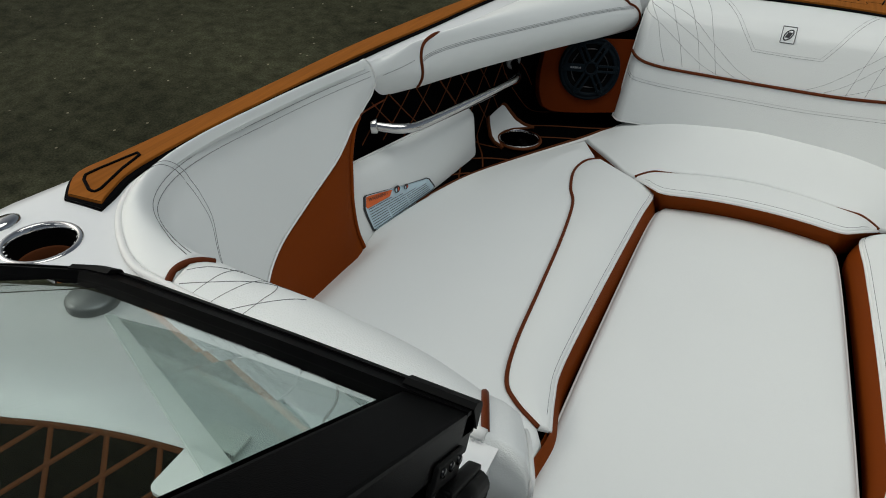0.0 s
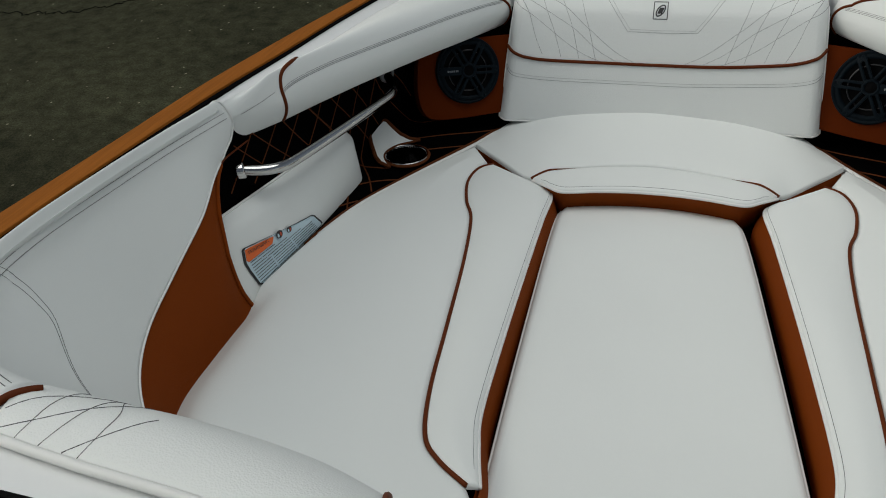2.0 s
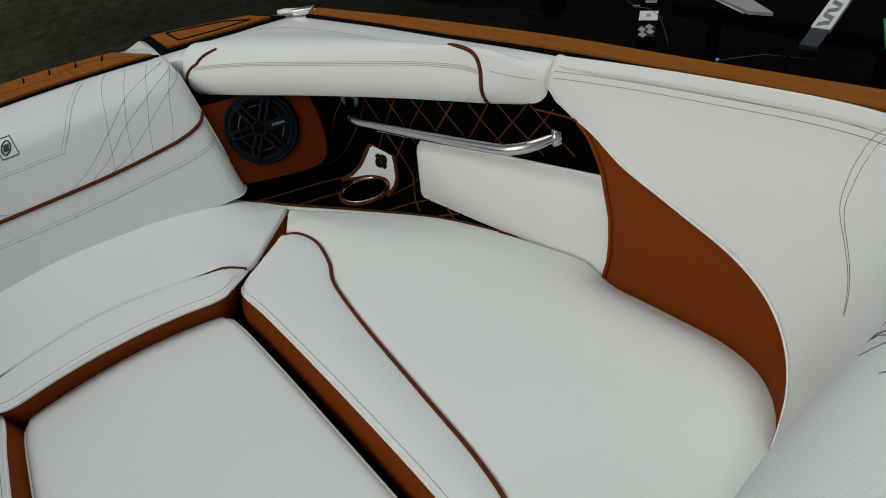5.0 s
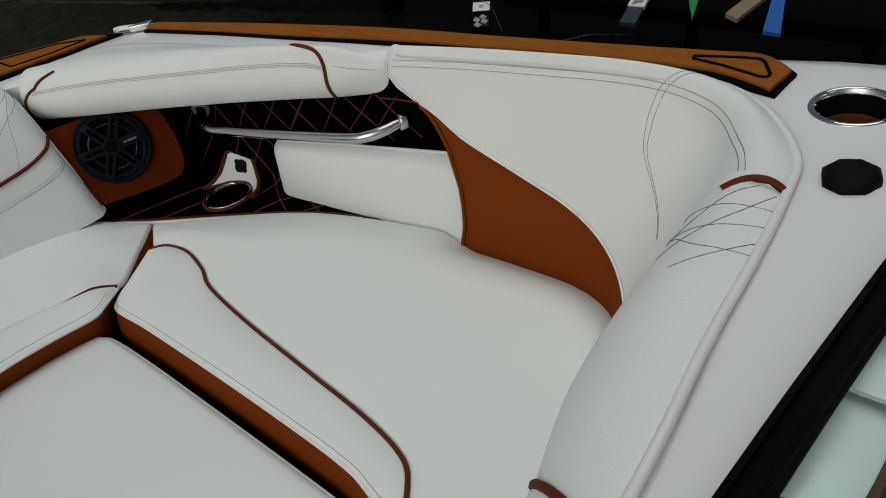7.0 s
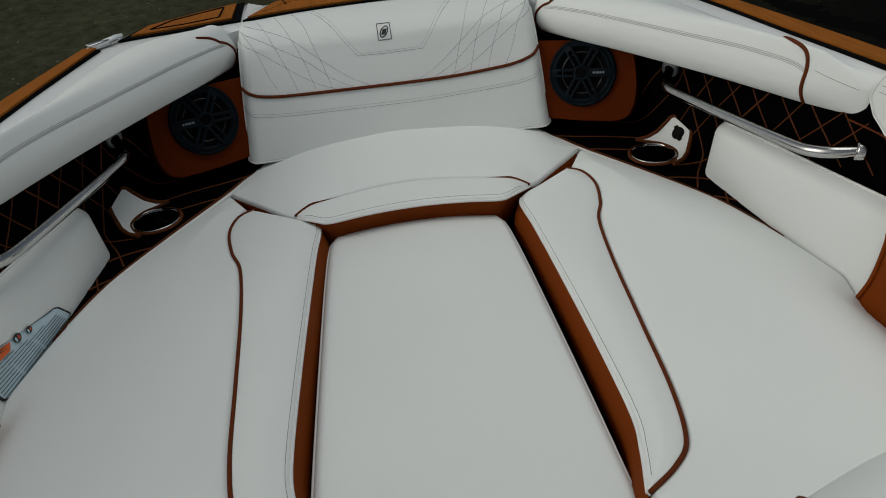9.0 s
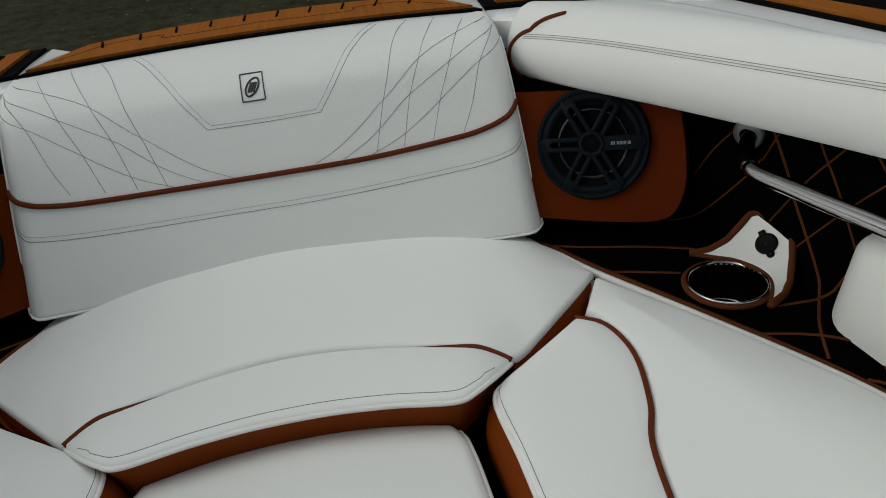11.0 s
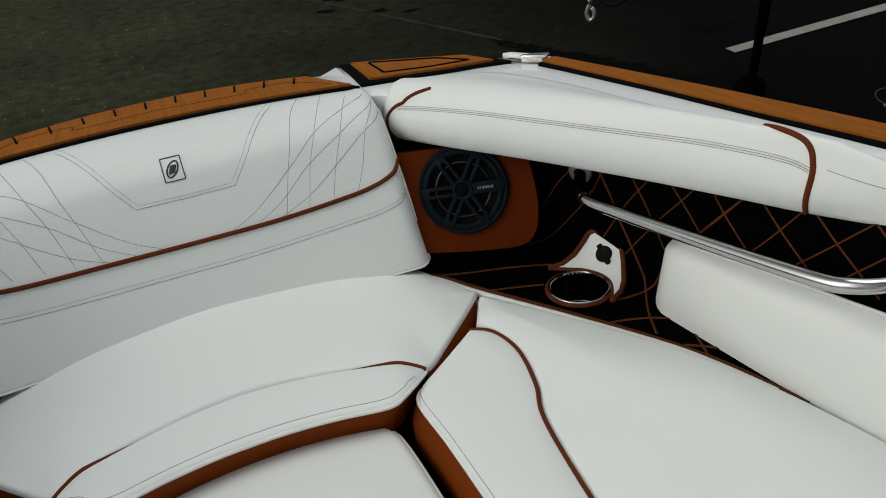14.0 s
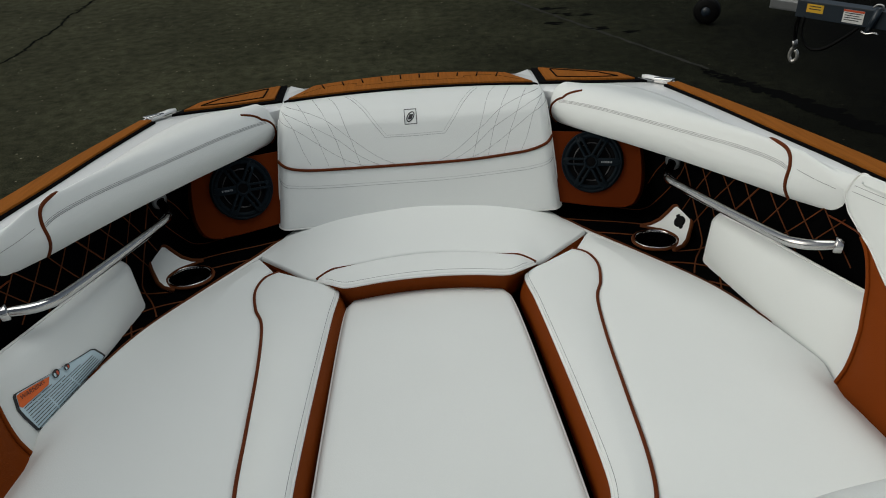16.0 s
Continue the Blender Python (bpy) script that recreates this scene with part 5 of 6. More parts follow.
        slope = padpt(.80, .415, .0052) - padpt(.94, .46, .0052)
        me.transform(frame_at(c0, nr, slope))
        me.materials.append(PRINT)
        ob = new("heading", me)
        ob.parent = stick
        ob["label"] = "black heading reading WARNING"

# ---- deck fittings ----
for s in (1, -1):
    dc = boat_thing("deck_cup_holder", "steel-rimmed cup holder sunk in the white deck", "cup holder", group="deck cup holders")
    MD = Matrix.Translation((s * .928, -1.112, 1.902))
    part("rim", lathe([(.0455, -.006), (.047, .002), (.0505, .004), (.0545, .002), (.056, -.002)], 40, m=MD), CHROME, dc)
    part("cup", lathe([(.047, .001), (.046, -.02), (.043, -.075), (.040, -.08), (.0005, -.08)], 32, m=MD), RUBBER, dc, "dark inside")
    part("insert", lathe([(.0445, -.036), (.0415, -.032), (.0390, -.034), (.0385, -.055)], 32, m=MD), SEAM, dc, "brown insert ring")
for s in (1, -1):
  kn = boat_thing("deck_plug", ("low black octagonal" if s > 0 else "low round silver") + " cap on the white deck", "cap")
  part("cap", lathe([(.032, .0), (.032, .010), (.027, .014), (.0005, .015)], 8 if s > 0 else 28, m=Matrix.Translation((s * .760, -1.165 if s > 0 else -1.183, 1.902))), RUBBER if s > 0 else SILVER, kn)
lamp = boat_thing("deck_light", "small polished fitting on the deck edge", "fitting")
part("dome", lathe([(.016, .0), (.015, .005), (.010, .009), (.0005, .010)], 20, m=Matrix.Translation((-1.012, -1.10, 1.902)) @ Matrix.Diagonal((1, 1.6, 1, 1))), CHROME, lamp)

# ---- windshields ----
for s in (1, -1):
    flip = lambda p: np.array(p) * np.array((s, 1, 1))
    ws = boat_thing("windshield", "clear glass windshield half in a black aluminium frame", "windshield", group="windshields")
    x0 = .222 if s < 0 else .238
    base = [(x0, -1.274, 2.038), (.40, -1.268, 2.040), (.60, -1.256, 2.037), (.645, -1.256, 2.033), (.73, -1.290, 2.031), (.96, -1.40, 2.02)]
    if s < 0:
        base = [(x if x != .645 else .632, y - .011, z + (.014 if x < .5 else .009)) for x, y, z in base]
    else:
        base = [(x0, -1.246, 1.936), (.40, -1.252, 1.937), (.60, -1.262, 1.936), (.645, -1.268, 1.934), (.73, -1.305, 1.932), (.96, -1.42, 1.93)]
        part("base_moulding", prism([(x, y + .006) for x, y, _ in base] + [(x, y - .012) for x, y, _ in base[::-1]], 1.898, 1.936), ALU, ws, smooth=False)
    up = np.array((.0, -.845, .535))
    nf = np.array((0, .535, .845))
    def slab(P, a, b, c0, c1, up=up, nf=nf):
        rows = []
        for p in P:
            p = np.array(p)
            rows.append([flip(p + up * a + nf * c0), flip(p + up * b + nf * c0), flip(p + up * b + nf * c1), flip(p + up * a + nf * c1)])
        bm = bmesh.new()
        V = grid(bm, rows, close_v=True)
        bm.faces.new(V[0])
        bm.faces.new(V[-1])
        bmesh.ops.recalc_face_normals(bm, faces=bm.faces[:])
        return bm
    fine = even(base[:4], 20)
    fine = np.vstack([fine, even(base[3:], 10)[1:]])
    part("base_rail", slab(fine, -.010, .017, -.012, .008), ALU, ws, smooth=False)
    part("rail_lip", slab(fine, -.0125, -.004, -.014, .0100), ALU, ws, smooth=False)
    # wide end post beside the walkway
    bm = bmesh.new()
    m = Matrix((((1, *[0, 0], x0 if s > 0 else -.278), (0, up[1], nf[1], base[0][1]), (0, up[2], nf[2], base[0][2]), (0, 0, 0, 1))))
    box(bm, (0, -.008, -.030), (.056, .56, .007), m=m, bevel=.003)
    part("end_post", bm, ALU, ws, smooth=False)
    # foot and outer bracket that carry the frame
    if s < 0:
        part("foot", box(bmesh.new(), (-.262 if s < 0 else .240, -1.36, 1.87), (-.232 if s < 0 else .262, -1.32, 2.02 if s < 0 else 1.93), bevel=.004), ALU, ws, smooth=False)
    part("outer_bracket", box(bmesh.new(), (min(s * .945, s * .965), -1.43, 1.86), (max(s * .945, s * .965), -1.38, 2.03 if s < 0 else 1.93), bevel=.004), ALU, ws, smooth=False)
    for a, b in ((x0 - .002, x0 + (.060 if s < 0 else .03)), (.605, .650)):
        bm = bmesh.new()
        P = [(x, np.interp(x, [q[0] for q in base], [q[1] for q in base]), np.interp(x, [q[0] for q in base], [q[2] for q in base])) for x in np.linspace(a, b, 8)]
        rows = [[flip(np.array(p) + up * k + nf * h) for k, h in ((-.0150, -.012), (-.0150, .008), (-.010, .0125), (.004, .0132), (.009, .009))] for p in P]
        V = grid(bm, rows, close_v=True)
        bm.faces.new(V[0])
        bm.faces.new(V[-1])
        sharp(part("corner_cap", bm, RUBBER, ws))
    inner_glass = [p for p in fine if p[0] > x0 + .05]
    g = part("pane", slab(inner_glass, .012, .545, -.004, .0), GLASS, ws, "clear tinted glass", smooth=False)
    g.visible_shadow = False
    part("top_rail", slab(fine, .54, .57, -.012, .008), ALU, ws, smooth=False)
    if s < 0:
        leaf = bmesh.new()
        V = [[leaf.verts.new((-x, -1.283 - .845 * k + .535 * h, 2.050 + .535 * k + .845 * h)) for x, k in ((.552, .028), (.50, .010), (.290, .012), (.284, .21))] for h in (-.0155, -.0147)]
        leaf.faces.new(V[0])
        leaf.faces.new(V[1])
        for i in range(4):
            leaf.faces.new((V[0][i], V[0][(i + 1) % 4], V[1][(i + 1) % 4], V[1][i]))
        bmesh.ops.recalc_face_normals(leaf, faces=leaf.faces[:])
        lf = part("folded_leaf", leaf, GLASS, ws, "second leaf of clear glass", smooth=False)
        lf.visible_shadow = False
        ed = bmesh.new()
        E0, E1 = Vector((-.552, -1.283 - .845 * .028, 2.050 + .535 * .028)), Vector((-.284, -1.283 - .845 * .21, 2.050 + .535 * .21))
        out_ = Vector((0, .535, .845))
        wd = (E1 - E0).cross(out_).normalized()
        q = [E0 - out_ * .0130, E1 - out_ * .0130, E1 - out_ * .0130 + wd * .020, E0 - out_ * .0130 + wd * .010]
        vv = [ed.verts.new(p) for p in q] + [ed.verts.new(p - out_ * .0018) for p in q]
        for fc in ((0, 1, 2, 3), (7, 6, 5, 4), (0, 4, 5, 1), (1, 5, 6, 2), (2, 6, 7, 3), (3, 7, 4, 0)):
            ed.faces.new([vv[i] for i in fc])
        part("leaf_edge", ed, EDGEGLASS, ws, "pale polished edge of the glass", smooth=False).visible_shadow = False
        # latch on the side of the post
        LM = Matrix.Translation((-.2215, -1.285, 2.018)) @ Matrix(((1, 0, 0, 0), (0, up[1], nf[1], 0), (0, up[2], nf[2], 0), (0, 0, 0, 1)))
        part("latch_plate", box(bmesh.new(), (-.002, .035, -.012), (.0035, .095, .012), m=LM, bevel=.004), RUBBER, ws)
        for k in range(3):
            part("screw", lathe([(.0040, 0), (.0040, .0012), (.003, .002), (.0005, .002)], 12, m=LM @ Matrix.Translation((.0035, .046 + .018 * k, .004)) @ Matrix.Rotation(radians(90), 4, "Y")), STEELDARK, ws)
        latch = part("latch_bar", tube([LM @ Vector((.010, .000, -.026)), LM @ Vector((.010, .07, -.030))], .0125, 16), RUBBER, ws)
        part("latch_arm", box(bmesh.new(), (.0, -.002, -.024), (.012, .075, -.010), m=LM, bevel=.003), ALU, latch)
        part("latch_bar_lower", tube([LM @ Vector((.006, .012, -.046)), LM @ Vector((.006, .07, -.048))], .009, 12), RUBBER, latch)
        part("pin", lathe([(.006, 0), (.006, .002), (.004, .003), (.0005, .003)], 10, m=LM @ Matrix.Translation((.006, -.001, -.018)) @ Matrix.Rotation(radians(90), 4, "X")), CHROME, latch)
    else:
        part("screw", lathe([(.006, 0), (.006, .002), (.004, .003), (.0005, .003)], 12, m=frame_at((.246, -1.238, 1.944), (0, .6, .8), (1, 0, 0))), CHROME, ws)
    # dash behind the glass
    dash = boat_thing("dashboard", "black suede dashboard quilted with brown seams behind the windshield", "dashboard", group="dashboards")
    def dash_surf(u, v):
        x = .265 + .655 * u
        y0 = -1.294 - .72 * max(0, x - .44) ** 2
        return np.array((x, y0 - .31 * v, 1.906 - .012 * max(0, 1 - v / .05) ** 2 - .085 * v))
    part("quilted_top", shell([[flip(dash_surf(u, v)) for v in np.linspace(0, 1, 14)] for u in np.linspace(0, 1, 24)], .02, (0, 0, 1)), CARPET, dash)
    sb = bmesh.new()
    for k in range(-4, 12):
        for e in (-1, 1):
            q = [(.09 * k + e * .30 * (w - .5) + .1, w) for w in np.linspace(.068, .98, 20)]
            q = [(u, w) for u, w in q if 0.01 < u < .99]
            if len(q) > 4:
                C, N = on_surface(dash_surf, q, 30, (0, 0, 1), s)
                ribbon(C, N, .006, .0016, sb)
    C, N = on_surface(dash_surf, [(.01, .068), (.5, .068), (.99, .068)], 40, (0, 0, 1), s)
    ribbon(C, N, .007, .0018, sb)
    part("seam_tape", sb, SEAM, dash, "brown seam tape")
    hg = boat_thing("hinge", "white steel hinge between deck and dashboard", "hinge", group="hinges")
    HM = frame_at(flip((.474, -1.316, 1.913)), (0, 0, 1), flip((.92, .05, 0)))
    tongue = prism([(-.024, .006), (.024, .006)] + [(.012 + .010 * math.cos(a), .050 + .010 * math.sin(a)) for a in np.linspace(0, math.pi / 2, 6)] + [(-.012 - .010 * math.sin(a), .050 + .010 * math.cos(a)) for a in np.linspace(0, math.pi / 2, 6)], -.002, .003)
    bmesh.ops.transform(tongue, verts=tongue.verts[:], matrix=HM)
    part("leaf", tongue, WELT, hg, "rounded white leaf", smooth=False)
    part("leaf", box(bmesh.new(), (-.022, -.034, -.002), (.022, -.006, .002), m=HM, bevel=.0015), WELT, hg)
    for k in range(4):
        part("knuckle", tube([HM @ Vector((-.020 + .0105 * k, 0, .002)), HM @ Vector((-.011 + .0105 * k, 0, .002))], .0055, 10), CHROME, hg)

# ---- ground ----
bm = bmesh.new()
bmesh.ops.create_grid(bm, x_segments=2, y_segments=2, size=400)
tagged(part("ground", bm, ASPHALT, smooth=False), "dark asphalt of a parking yard", "asphalt", kind="structure")
# worn painted line
bm = bmesh.new()
bm.faces.new([bm.verts.new((x, y, .004)) for x, y in ((3.94, 3.47), (7.5, 3.67), (7.5, 3.80), (3.94, 3.575))])
tagged(part("painted_line", bm, LINE, smooth=False), "worn pale parking line on the asphalt", "road marking", kind="structure")
bm = bmesh.new()
joint = sp([(.2, 9.8), (1.44, 7.14), (2.05, 5.88), (2.635, 4.70)], 60)
grid(bm, [[(x - .018 * (1 + .5 * math.sin(i * 1.7)), y, .002), (x + .02 * (1 + .5 * math.sin(i * 2.3)), y + .012, .002)] for i, (x, y) in enumerate(joint)])
tagged(part("asphalt_joint", bm, JOINT, smooth=False), "faint pale joint between two strips of asphalt", "joint", kind="structure")
# wet tar run: an uneven dark trail
rng = random.Random(5)
bm = bmesh.new()
trail = sp([(2.58, 4.70), (2.72, 4.40), (2.90, 4.15), (3.03, 3.86), (3.11, 3.62), (3.23, 3.40), (3.42, 3.17), (3.52, 2.92)], 70)
for i, p in enumerate(trail):
    for k in range(3):
        w = (.02 + .065 * (i / 69) ** .5) * rng.uniform(.5, 1.2)
        c = p + np.array((rng.gauss(0, .035), rng.gauss(0, .035)))
        n = 9
        v = [bm.verts.new((c[0] + w * rng.uniform(.5, 1.2) * math.cos(a), c[1] + w * .7 * rng.uniform(.5, 1.2) * math.sin(a), .003 + .0001 * rng.random())) for a in np.linspace(0, 2 * math.pi, n, endpoint=False)]
        bm.faces.new(v)
for cx, cy in ((1.70, 6.95), (1.80, 6.72), (1.62, 6.35), (2.02, 6.10), (2.28, 5.90), (1.95, 6.62), (4.02, 4.07), (4.12, 3.98), (4.30, 3.96), (4.45, 3.78)):
    for k in range(3):
        w = rng.uniform(.03, .075)
        ox, oy = rng.gauss(0, .05), rng.gauss(0, .03)
        bm.faces.new([bm.verts.new((cx + ox + 1.5 * w * rng.uniform(.5, 1.2) * math.cos(a), cy + oy + .6 * w * rng.uniform(.5, 1.2) * math.sin(a), .003 + .0001 * rng.random())) for a in np.linspace(0, 2 * math.pi, 9, endpoint=False)])
tagged(part("tar_stain", bm, WET, smooth=False), "dark wet trail across the asphalt", "stain", kind="stuff")
for name, P, w, lab in (("asphalt_crack", [(-4.3, 5.9), (-4.05, 6.6), (-4.08, 7.0), (-4.02, 7.4), (-4.06, 8.2), (-3.9, 9.5)], .030, "thin dark crack in the asphalt"),
                        ("asphalt_crack", [(-6.5, 3.2), (-5.4, 3.6), (-4.6, 3.7), (-3.9, 4.1)], .012, "thin dark crack in the asphalt")):
    C = sp(P, 90)
    C = np.array([(x + rng.gauss(0, .022), y + rng.gauss(0, .022), .003) for x, y in C])
    tagged(part(name, ribbon(C, [(0, 0, 1)] * 90, w, .001), WET, smooth=False), lab, "crack", kind="structure")

# ---- the neighbouring trailer ----
tr = thing("boat_trailer", "dark navy boat trailer with coupler, jack and safety labels", "trailer")
A, SIZE, LIFT = np.array((2.630, 3.720)), .80, .405
d = np.array((.662, -.749))
d = d / np.linalg.norm(d)
nn = np.array((-d[1], d[0]))
def tp(along, across, z):
    q = A + SIZE * (d * along + nn * across)
    return (q[0], q[1], SIZE * z + LIFT)
TM = Matrix.Translation((A[0], A[1], LIFT)) @ frame_at((0, 0, 0), (0, 0, 1), (d[0], d[1], 0)) @ Matrix.Scale(SIZE, 4)
def tbox(name, lo, hi, mat, label="", bevel=.006, parent=None):
    return part(name, box(bmesh.new(), lo, hi, m=TM, bevel=bevel), mat, parent or tr, label, smooth=False)
tbox("tongue", (.18, -.06, .44), (2.7, .06, .58), NAVY)
tbox("coupler", (-.06, -.045, .47), (.22, .045, .56), SILVER, "pale steel coupler", .015)
tbox("coupler_lever", (.05, -.02, .56), (.17, .02, .60), GALV, "", .006)
tbox("warning_label", (.265, -.064, .492), (.400, -.061, .560), YELLOW, "yellow caution label", 0)
tbox("maker_label", (.560, -.064, .455), (.720, -.061, .56), PAPER, "white printed label", 0)
tbox("maker_label_band", (.560, -.0655, .543), (.720, -.0635, .56), RED, "red band", 0)
for k in range(2):
    tbox("print_bar", (.285, -.0662, .540 - .022 * k), (.380, -.0640, .547 - .022 * k), PRINT, "", 0)
part("tie_ring", tube(sp([tp(.77, -.066, .60), tp(.80, -.07, .63), tp(.84, -.07, .625), tp(.85, -.066, .59)], 20), .0065, 8), GALV, tr, "bright ring bolt")
part("winch_post", tube([tp(.775, -.085, .40), tp(.825, -.085, .61)], .020, 12), NAVY, tr)
part("safety_clip", tube(sp([tp(.74, -.112, .415), tp(.78, -.115, .405), tp(.83, -.115, .42), tp(.87, -.112, .41)], 20), .008, 8), CHROME, tr, "bright clip")
for k in range(4):
    tbox("print_bar", (.573, -.0662, .530 - .018 * k), (.707 - .02 * (k % 2), -.0640, .536 - .018 * k), PRINT, "", 0)
JX, JY = 3.415, 2.755
jack = part("jack_post", tube([(JX, JY, .16), (JX, JY, 1.06)], .027, 16), BLACKPAINT, tr, "dark jack post")
part("jack_sleeve", tube([(JX, JY, .46), (JX, JY, .86)], .032, 16), BLACKPAINT, jack)
part("jack_collar", tube([(JX, JY, .74), (JX, JY, .84)], .042, 16), BLACKPAINT, jack)
for e in (-1, 1):
    part("collar_bolt", lathe([(.009, 0), (.009, .006), (.0005, .008)], 8, m=frame_at((JX - .046 * nn[0] + .02 * e * d[0], JY - .046 * nn[1] + .02 * e * d[1], .79), (-nn[0], -nn[1], 0), (0, 0, 1))), GALV, jack, "bright bolt")
tbox("jack_bracket", (1.46, -.09, .47), (1.62, -.05, .57), NAVY)
WM = frame_at((JX, JY, .095), (nn[0], nn[1], 0), (0, 0, 1))
for e in (-1, 1):
    part("wheel_fork", box(bmesh.new(), (-.03, -.025, -.004), (.11, .025, .004), m=frame_at((JX + .042 * e * nn[0], JY + .042 * e * nn[1], .095), (nn[0], nn[1], 0), (0, 0, 1)), bevel=.002), BLACKPAINT, jack, smooth=False)
part("jack_wheel", lathe([(.03, -.028), (.080, -.028), (.092, -.02), (.095, 0), (.092, .02), (.080, .028), (.03, .028)], 28, m=WM), BLACKPAINT, tr, "black jack wheel")
part("wheel_hub", lathe([(.0005, .034), (.010, .034), (.012, .03), (.03, .028), (.03, -.028), (.012, -.03), (.010, -.034), (.0005, -.034)], 20, m=WM), RUBBER, tr)
part("brake_hose", tube(sp([tp(.26, -.05, .45), tp(.27, -.07, .30), tp(.36, -.08, .20), tp(.48, -.08, .22), tp(.62, -.07, .34), tp(.70, -.06, .43)], 40), .010, 8), RUBBER, tr, "hanging black cable")
for e in (-1, 1):
    part("safety_chain", tube(sp([tp(.20, e * .02, .45), tp(.19, e * .03, .36), tp(.20, e * .015, .25), tp(.205, e * .02, .20)], 20), .009, 8), RUBBER, tr, "black sheathed chain")
for e in (-1, 1):
    part("hook_sleeve", tube([tp(.205, e * .022, .222), tp(.215, e * .012, .165)], .012, 10), GALV, tr, "bright steel sleeve")
part("chain_hook", tube(sp([tp(.215, 0, .175), tp(.192, .0, .130), tp(.186, .0, .080), tp(.212, .0, .035), tp(.247, .0, .060), tp(.247, .0, .110), tp(.225, 0, .140)], 30), .013, 10), SILVERHOOK, tr, "bright steel hook")
dolly = thing("dolly_wheel", "black rubber wheel of a trailer dolly standing on the asphalt", "wheel")
DW = frame_at((3.10, 6.00, .13), (.6, .8, 0), (0, 0, 1))
part("tyre", lathe([(.05, -.05), (.11, -.05), (.13, -.03), (.13, .03), (.11, .05), (.05, .05)], 28, m=DW), RUBBER, dolly)
part("hub", lathe([(.0005, .03), (.02, .04), (.05, .045), (.05, -.045), (.0005, -.045)], 20, m=DW), NAVY, dolly, "dark hub")

# ---- odds and ends beside the trailer ----
rail = thing("trailer_rail", "low black rail of a second trailer on short posts", "rail")
part("beam", box(bmesh.new(), (-.05, -1.15, .28), (.05, 1.15, .372), m=frame_at((3.74, .62, 0), (0, 0, 1), (.97, .24, 0)), bevel=.006), BLACKPAINT, rail, smooth=False)
for k in (-.9, 0, .9):
    part("post", box(bmesh.new(), (-.03, k - .03, 0), (.03, k + .03, .28), m=frame_at((3.74, .62, 0), (0, 0, 1), (.97, .24, 0)), bevel=.004), BLACKPAINT, rail, smooth=False)

step = thing("step_beam", "black trailer step with a white label and bright tread plate", "step")
NEAR = Matrix.Translation((.004, -1.047, 2.189)) @ Matrix.Scale(.772, 4) @ Matrix.Translation((-.004, 1.047, -2.189))
SM = NEAR @ frame_at((3.165, 1.690, 0), (0, 0, 1), (.78, .62, 0))
part("beam", box(bmesh.new(), (-.34, -.052, .30), (.42, .052, .392), m=SM, bevel=.006), BLACKPAINT, step, smooth=False)
for k in (-.28, .34):
    part("post", box(bmesh.new(), (k - .03, -.03, -.6464), (k + .03, .03, .30), m=SM, bevel=.004), BLACKPAINT, step, smooth=False)
lab = part("label_plate", box(bmesh.new(), (-.098, -.050, .392), (.022, .050, .396), m=SM, bevel=.001), PAPER, step, "white printed label", smooth=False)
part("print_bar", box(bmesh.new(), (-.060, -.012, .396), (-.020, .014, .3968), m=SM), PANEL, lab, "small grey print", smooth=False)
tread = part("tread_plate", box(bmesh.new(), (-.310, -.044, .392), (-.165, .044, .3945), m=SM, bevel=.001), STEELDARK, step, "dark diamond tread plate", smooth=False)
for a, b in ((-.285, .018), (-.247, -.020), (-.222, .024), (-.188, -.012)):
    bm = bmesh.new()
    v = [bm.verts.new(SM @ Vector((a + p, b + q, .3972))) for p, q in ((-.036, -.004), (0, -.022), (.036, .004), (0, .022))]
    lo = [bm.verts.new(SM @ Vector((a + p, b + q, .394))) for p, q in ((-.036, -.004), (0, -.022), (.036, .004), (0, .022))]
    bm.faces.new(v)
    for k in range(4):
        bm.faces.new((v[k], v[(k + 1) % 4], lo[(k + 1) % 4], lo[k]))
    part("tread_diamond", bm, PANEL, tread, "bright raised diamond", smooth=False)
up_ = part("upper_plate", box(bmesh.new(), (.145, -.032, .392), (.300, .028, .3955), m=SM, bevel=.001), PAPER, step, "white plate with a dark band", smooth=False)
part("band", box(bmesh.new(), (.150, -.030, .3955), (.168, .026, .3965), m=SM), NAVY, up_, "dark band", smooth=False)
wire = thing("loose_wire", "thin pale wire looped over the trailer step", "wire")
part("wire", tube([NEAR @ Vector(p) for p in sp([(3.40, 1.93, .402), (3.285, 1.945, .403), (3.200, 1.882, .403), (3.172, 1.783, .403), (3.190, 1.704, .402), (3.126, 1.575, .402), (2.99, 1.40, .36)], 60)], .0012, 6), STEELWIRE, wire)
part("clip", box(bmesh.new(), (-.006, -.020, .398), (.006, .020, .408), m=NEAR @ frame_at((3.172, 1.790, 0), (0, 0, 1), (.7, .7, 0)), bevel=.002), SILVER, wire, "small pale clip")

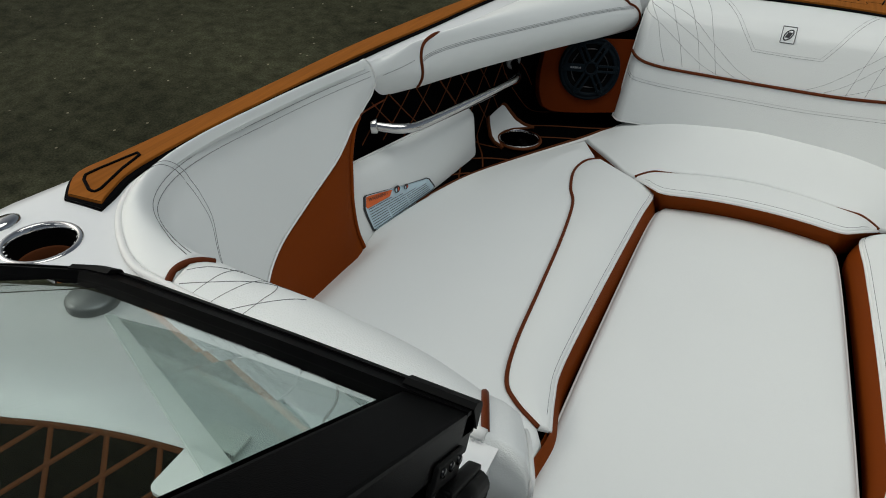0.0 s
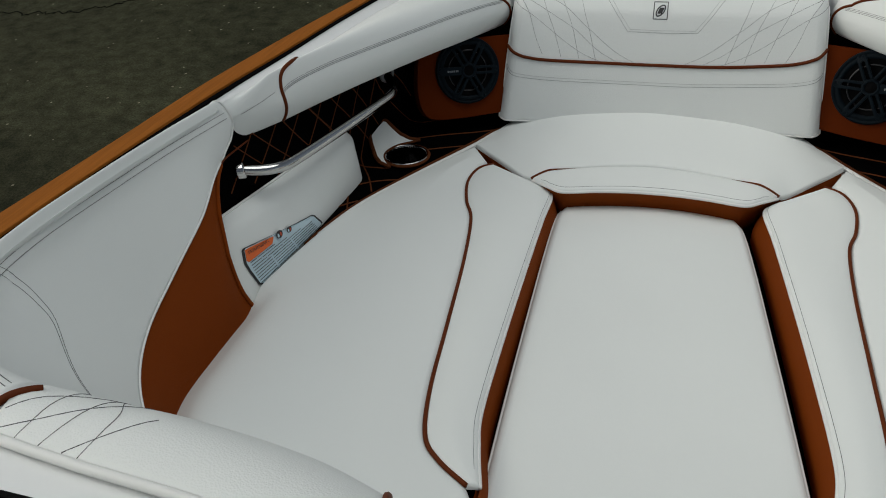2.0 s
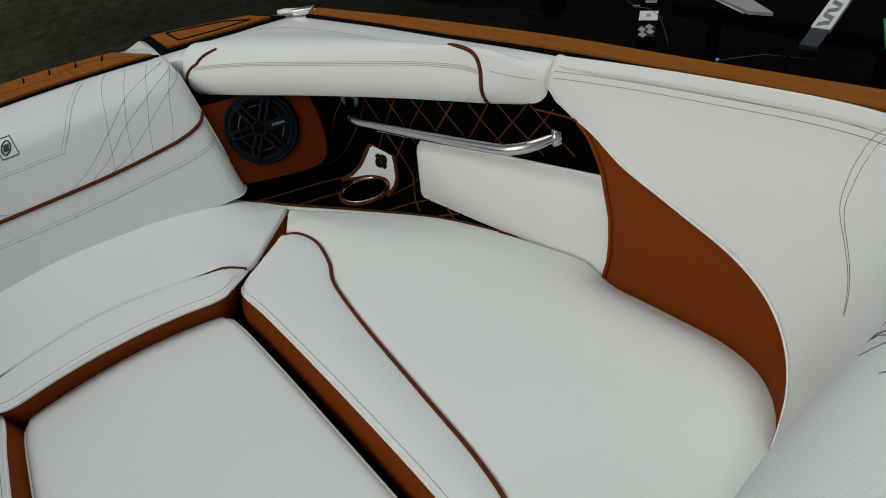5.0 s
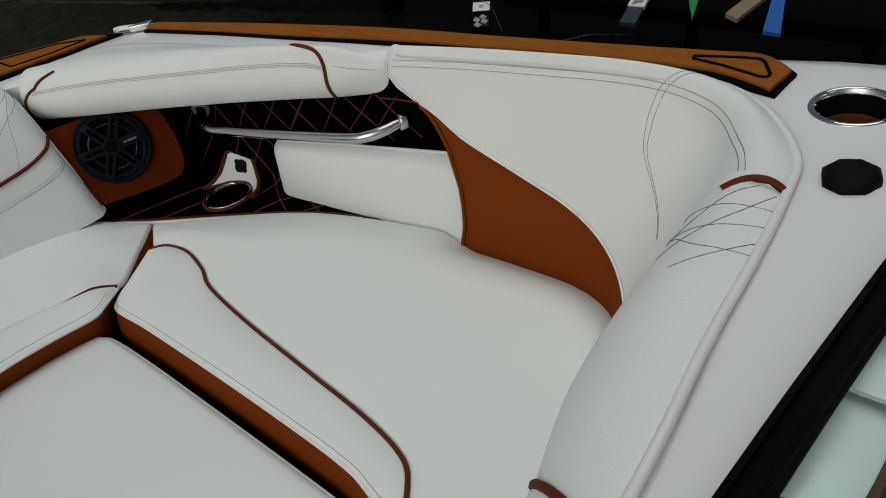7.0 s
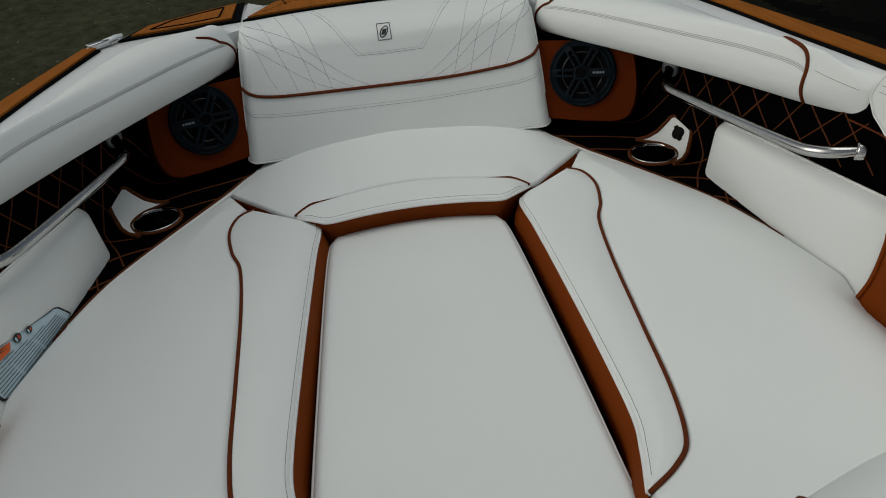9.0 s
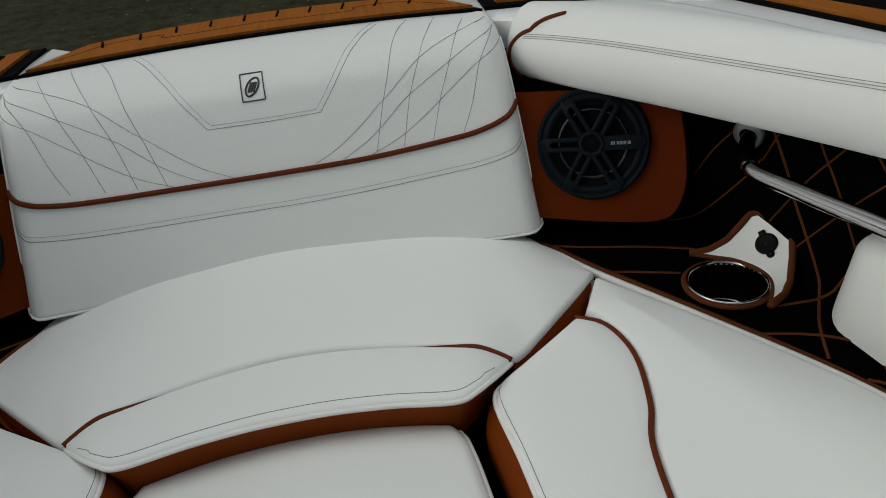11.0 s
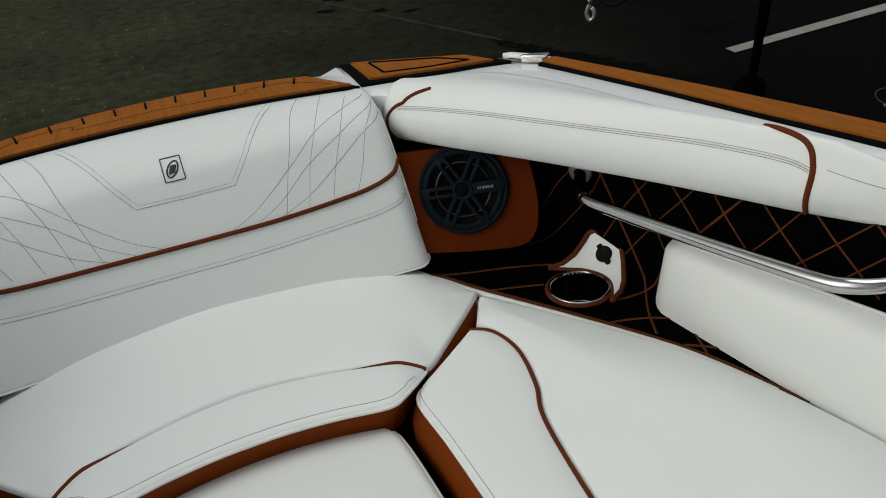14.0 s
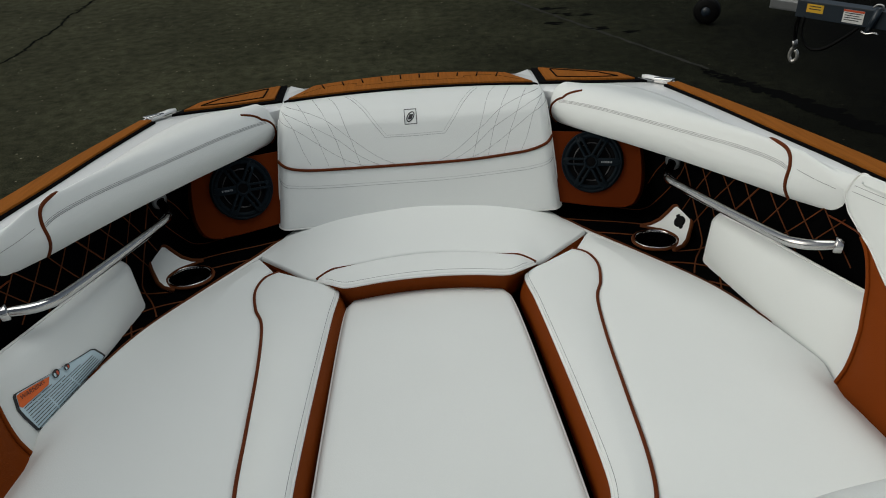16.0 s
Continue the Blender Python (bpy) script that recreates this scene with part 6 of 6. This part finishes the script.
tray = thing("flat_panel", "pale grey flat panel lying on the low rail", "panel")
bm = bmesh.new()
prism([(3.576, 1.174), (3.514, 1.283), (3.640, 1.830), (3.80, 1.720)], .372, .392, bm)
part("sheet", bm, PANEL, tray, smooth=False)
part("edge_strip", tube([(3.500, 1.298, .378), (3.630, 1.830, .378)], .005, 6), GALV, tray, "thin bright edge strip")
plank = thing("grip_plank", "white diamond-tread grip board with a dark end", "board")
PM = frame_at((3.355, .820, .372), (0, 0, 1), (.952, .306, 0))
part("board", box(bmesh.new(), (.205, -.047, 0), (.95, .047, .028), m=PM, bevel=.004), PAPER, plank, smooth=False)
part("dark_end", box(bmesh.new(), (0, -.044, -.004), (.205, .044, .022), m=PM, bevel=.004), NAVY, plank, "dark blue end", smooth=False)
for k in range(8):
    e = 1 if k % 2 else -1
    bm = bmesh.new()
    for j in range(4):
        box(bm, (-.034, -.0035, .028), (.034, .0035, .0305), m=PM @ Matrix.Translation((.255 + .088 * k + .014 * j - .02, .0, 0)) @ Matrix.Rotation(radians(52 * e), 4, "Z"))
    part("tread_rib", bm, GALV, plank, "grey raised tread", smooth=False)
pin = thing("lynch_rod", "thin steel rod with a ring end by the trailer", "rod")
part("rod", tube([(3.005, 1.084, .36), (3.20, .955, .36), (3.42, .80, .30)], .0014, 6), STEELWIRE, pin)
part("knob", lathe([(.0005, .012), (.010, .008), (.012, 0), (.0005, -.010)], 12, m=Matrix.Translation((3.005, 1.084, .36))), GALV, pin)
part("stand", tube([(3.30, .885, 0), (3.30, .885, .335)], .012, 8), BLACKPAINT, pin)
def slat(name, lab_, cat, P, z0, z1, mat):
    ob = thing(name, lab_, cat)
    part("strip", prism(P, z0, z1), mat, ob, smooth=False)
    return ob
slat("green_strap", "narrow green plastic strap end over the low rail", "strap", [(3.548, .545), (3.582, .560), (3.86, .73), (3.90, .67)], .376, .384, GREEN)
slat("tan_board", "short weathered tan board across the low rail", "board", [(3.692, .425), (3.655, .343), (4.05, .325), (4.05, .415)], .372, .396, TAN)
slat("blue_strip", "bright blue plastic strip across the low rail", "strip", [(3.588, .177), (3.600, .090), (4.15, .285), (4.12, .338)], .374, .394, BLUE)
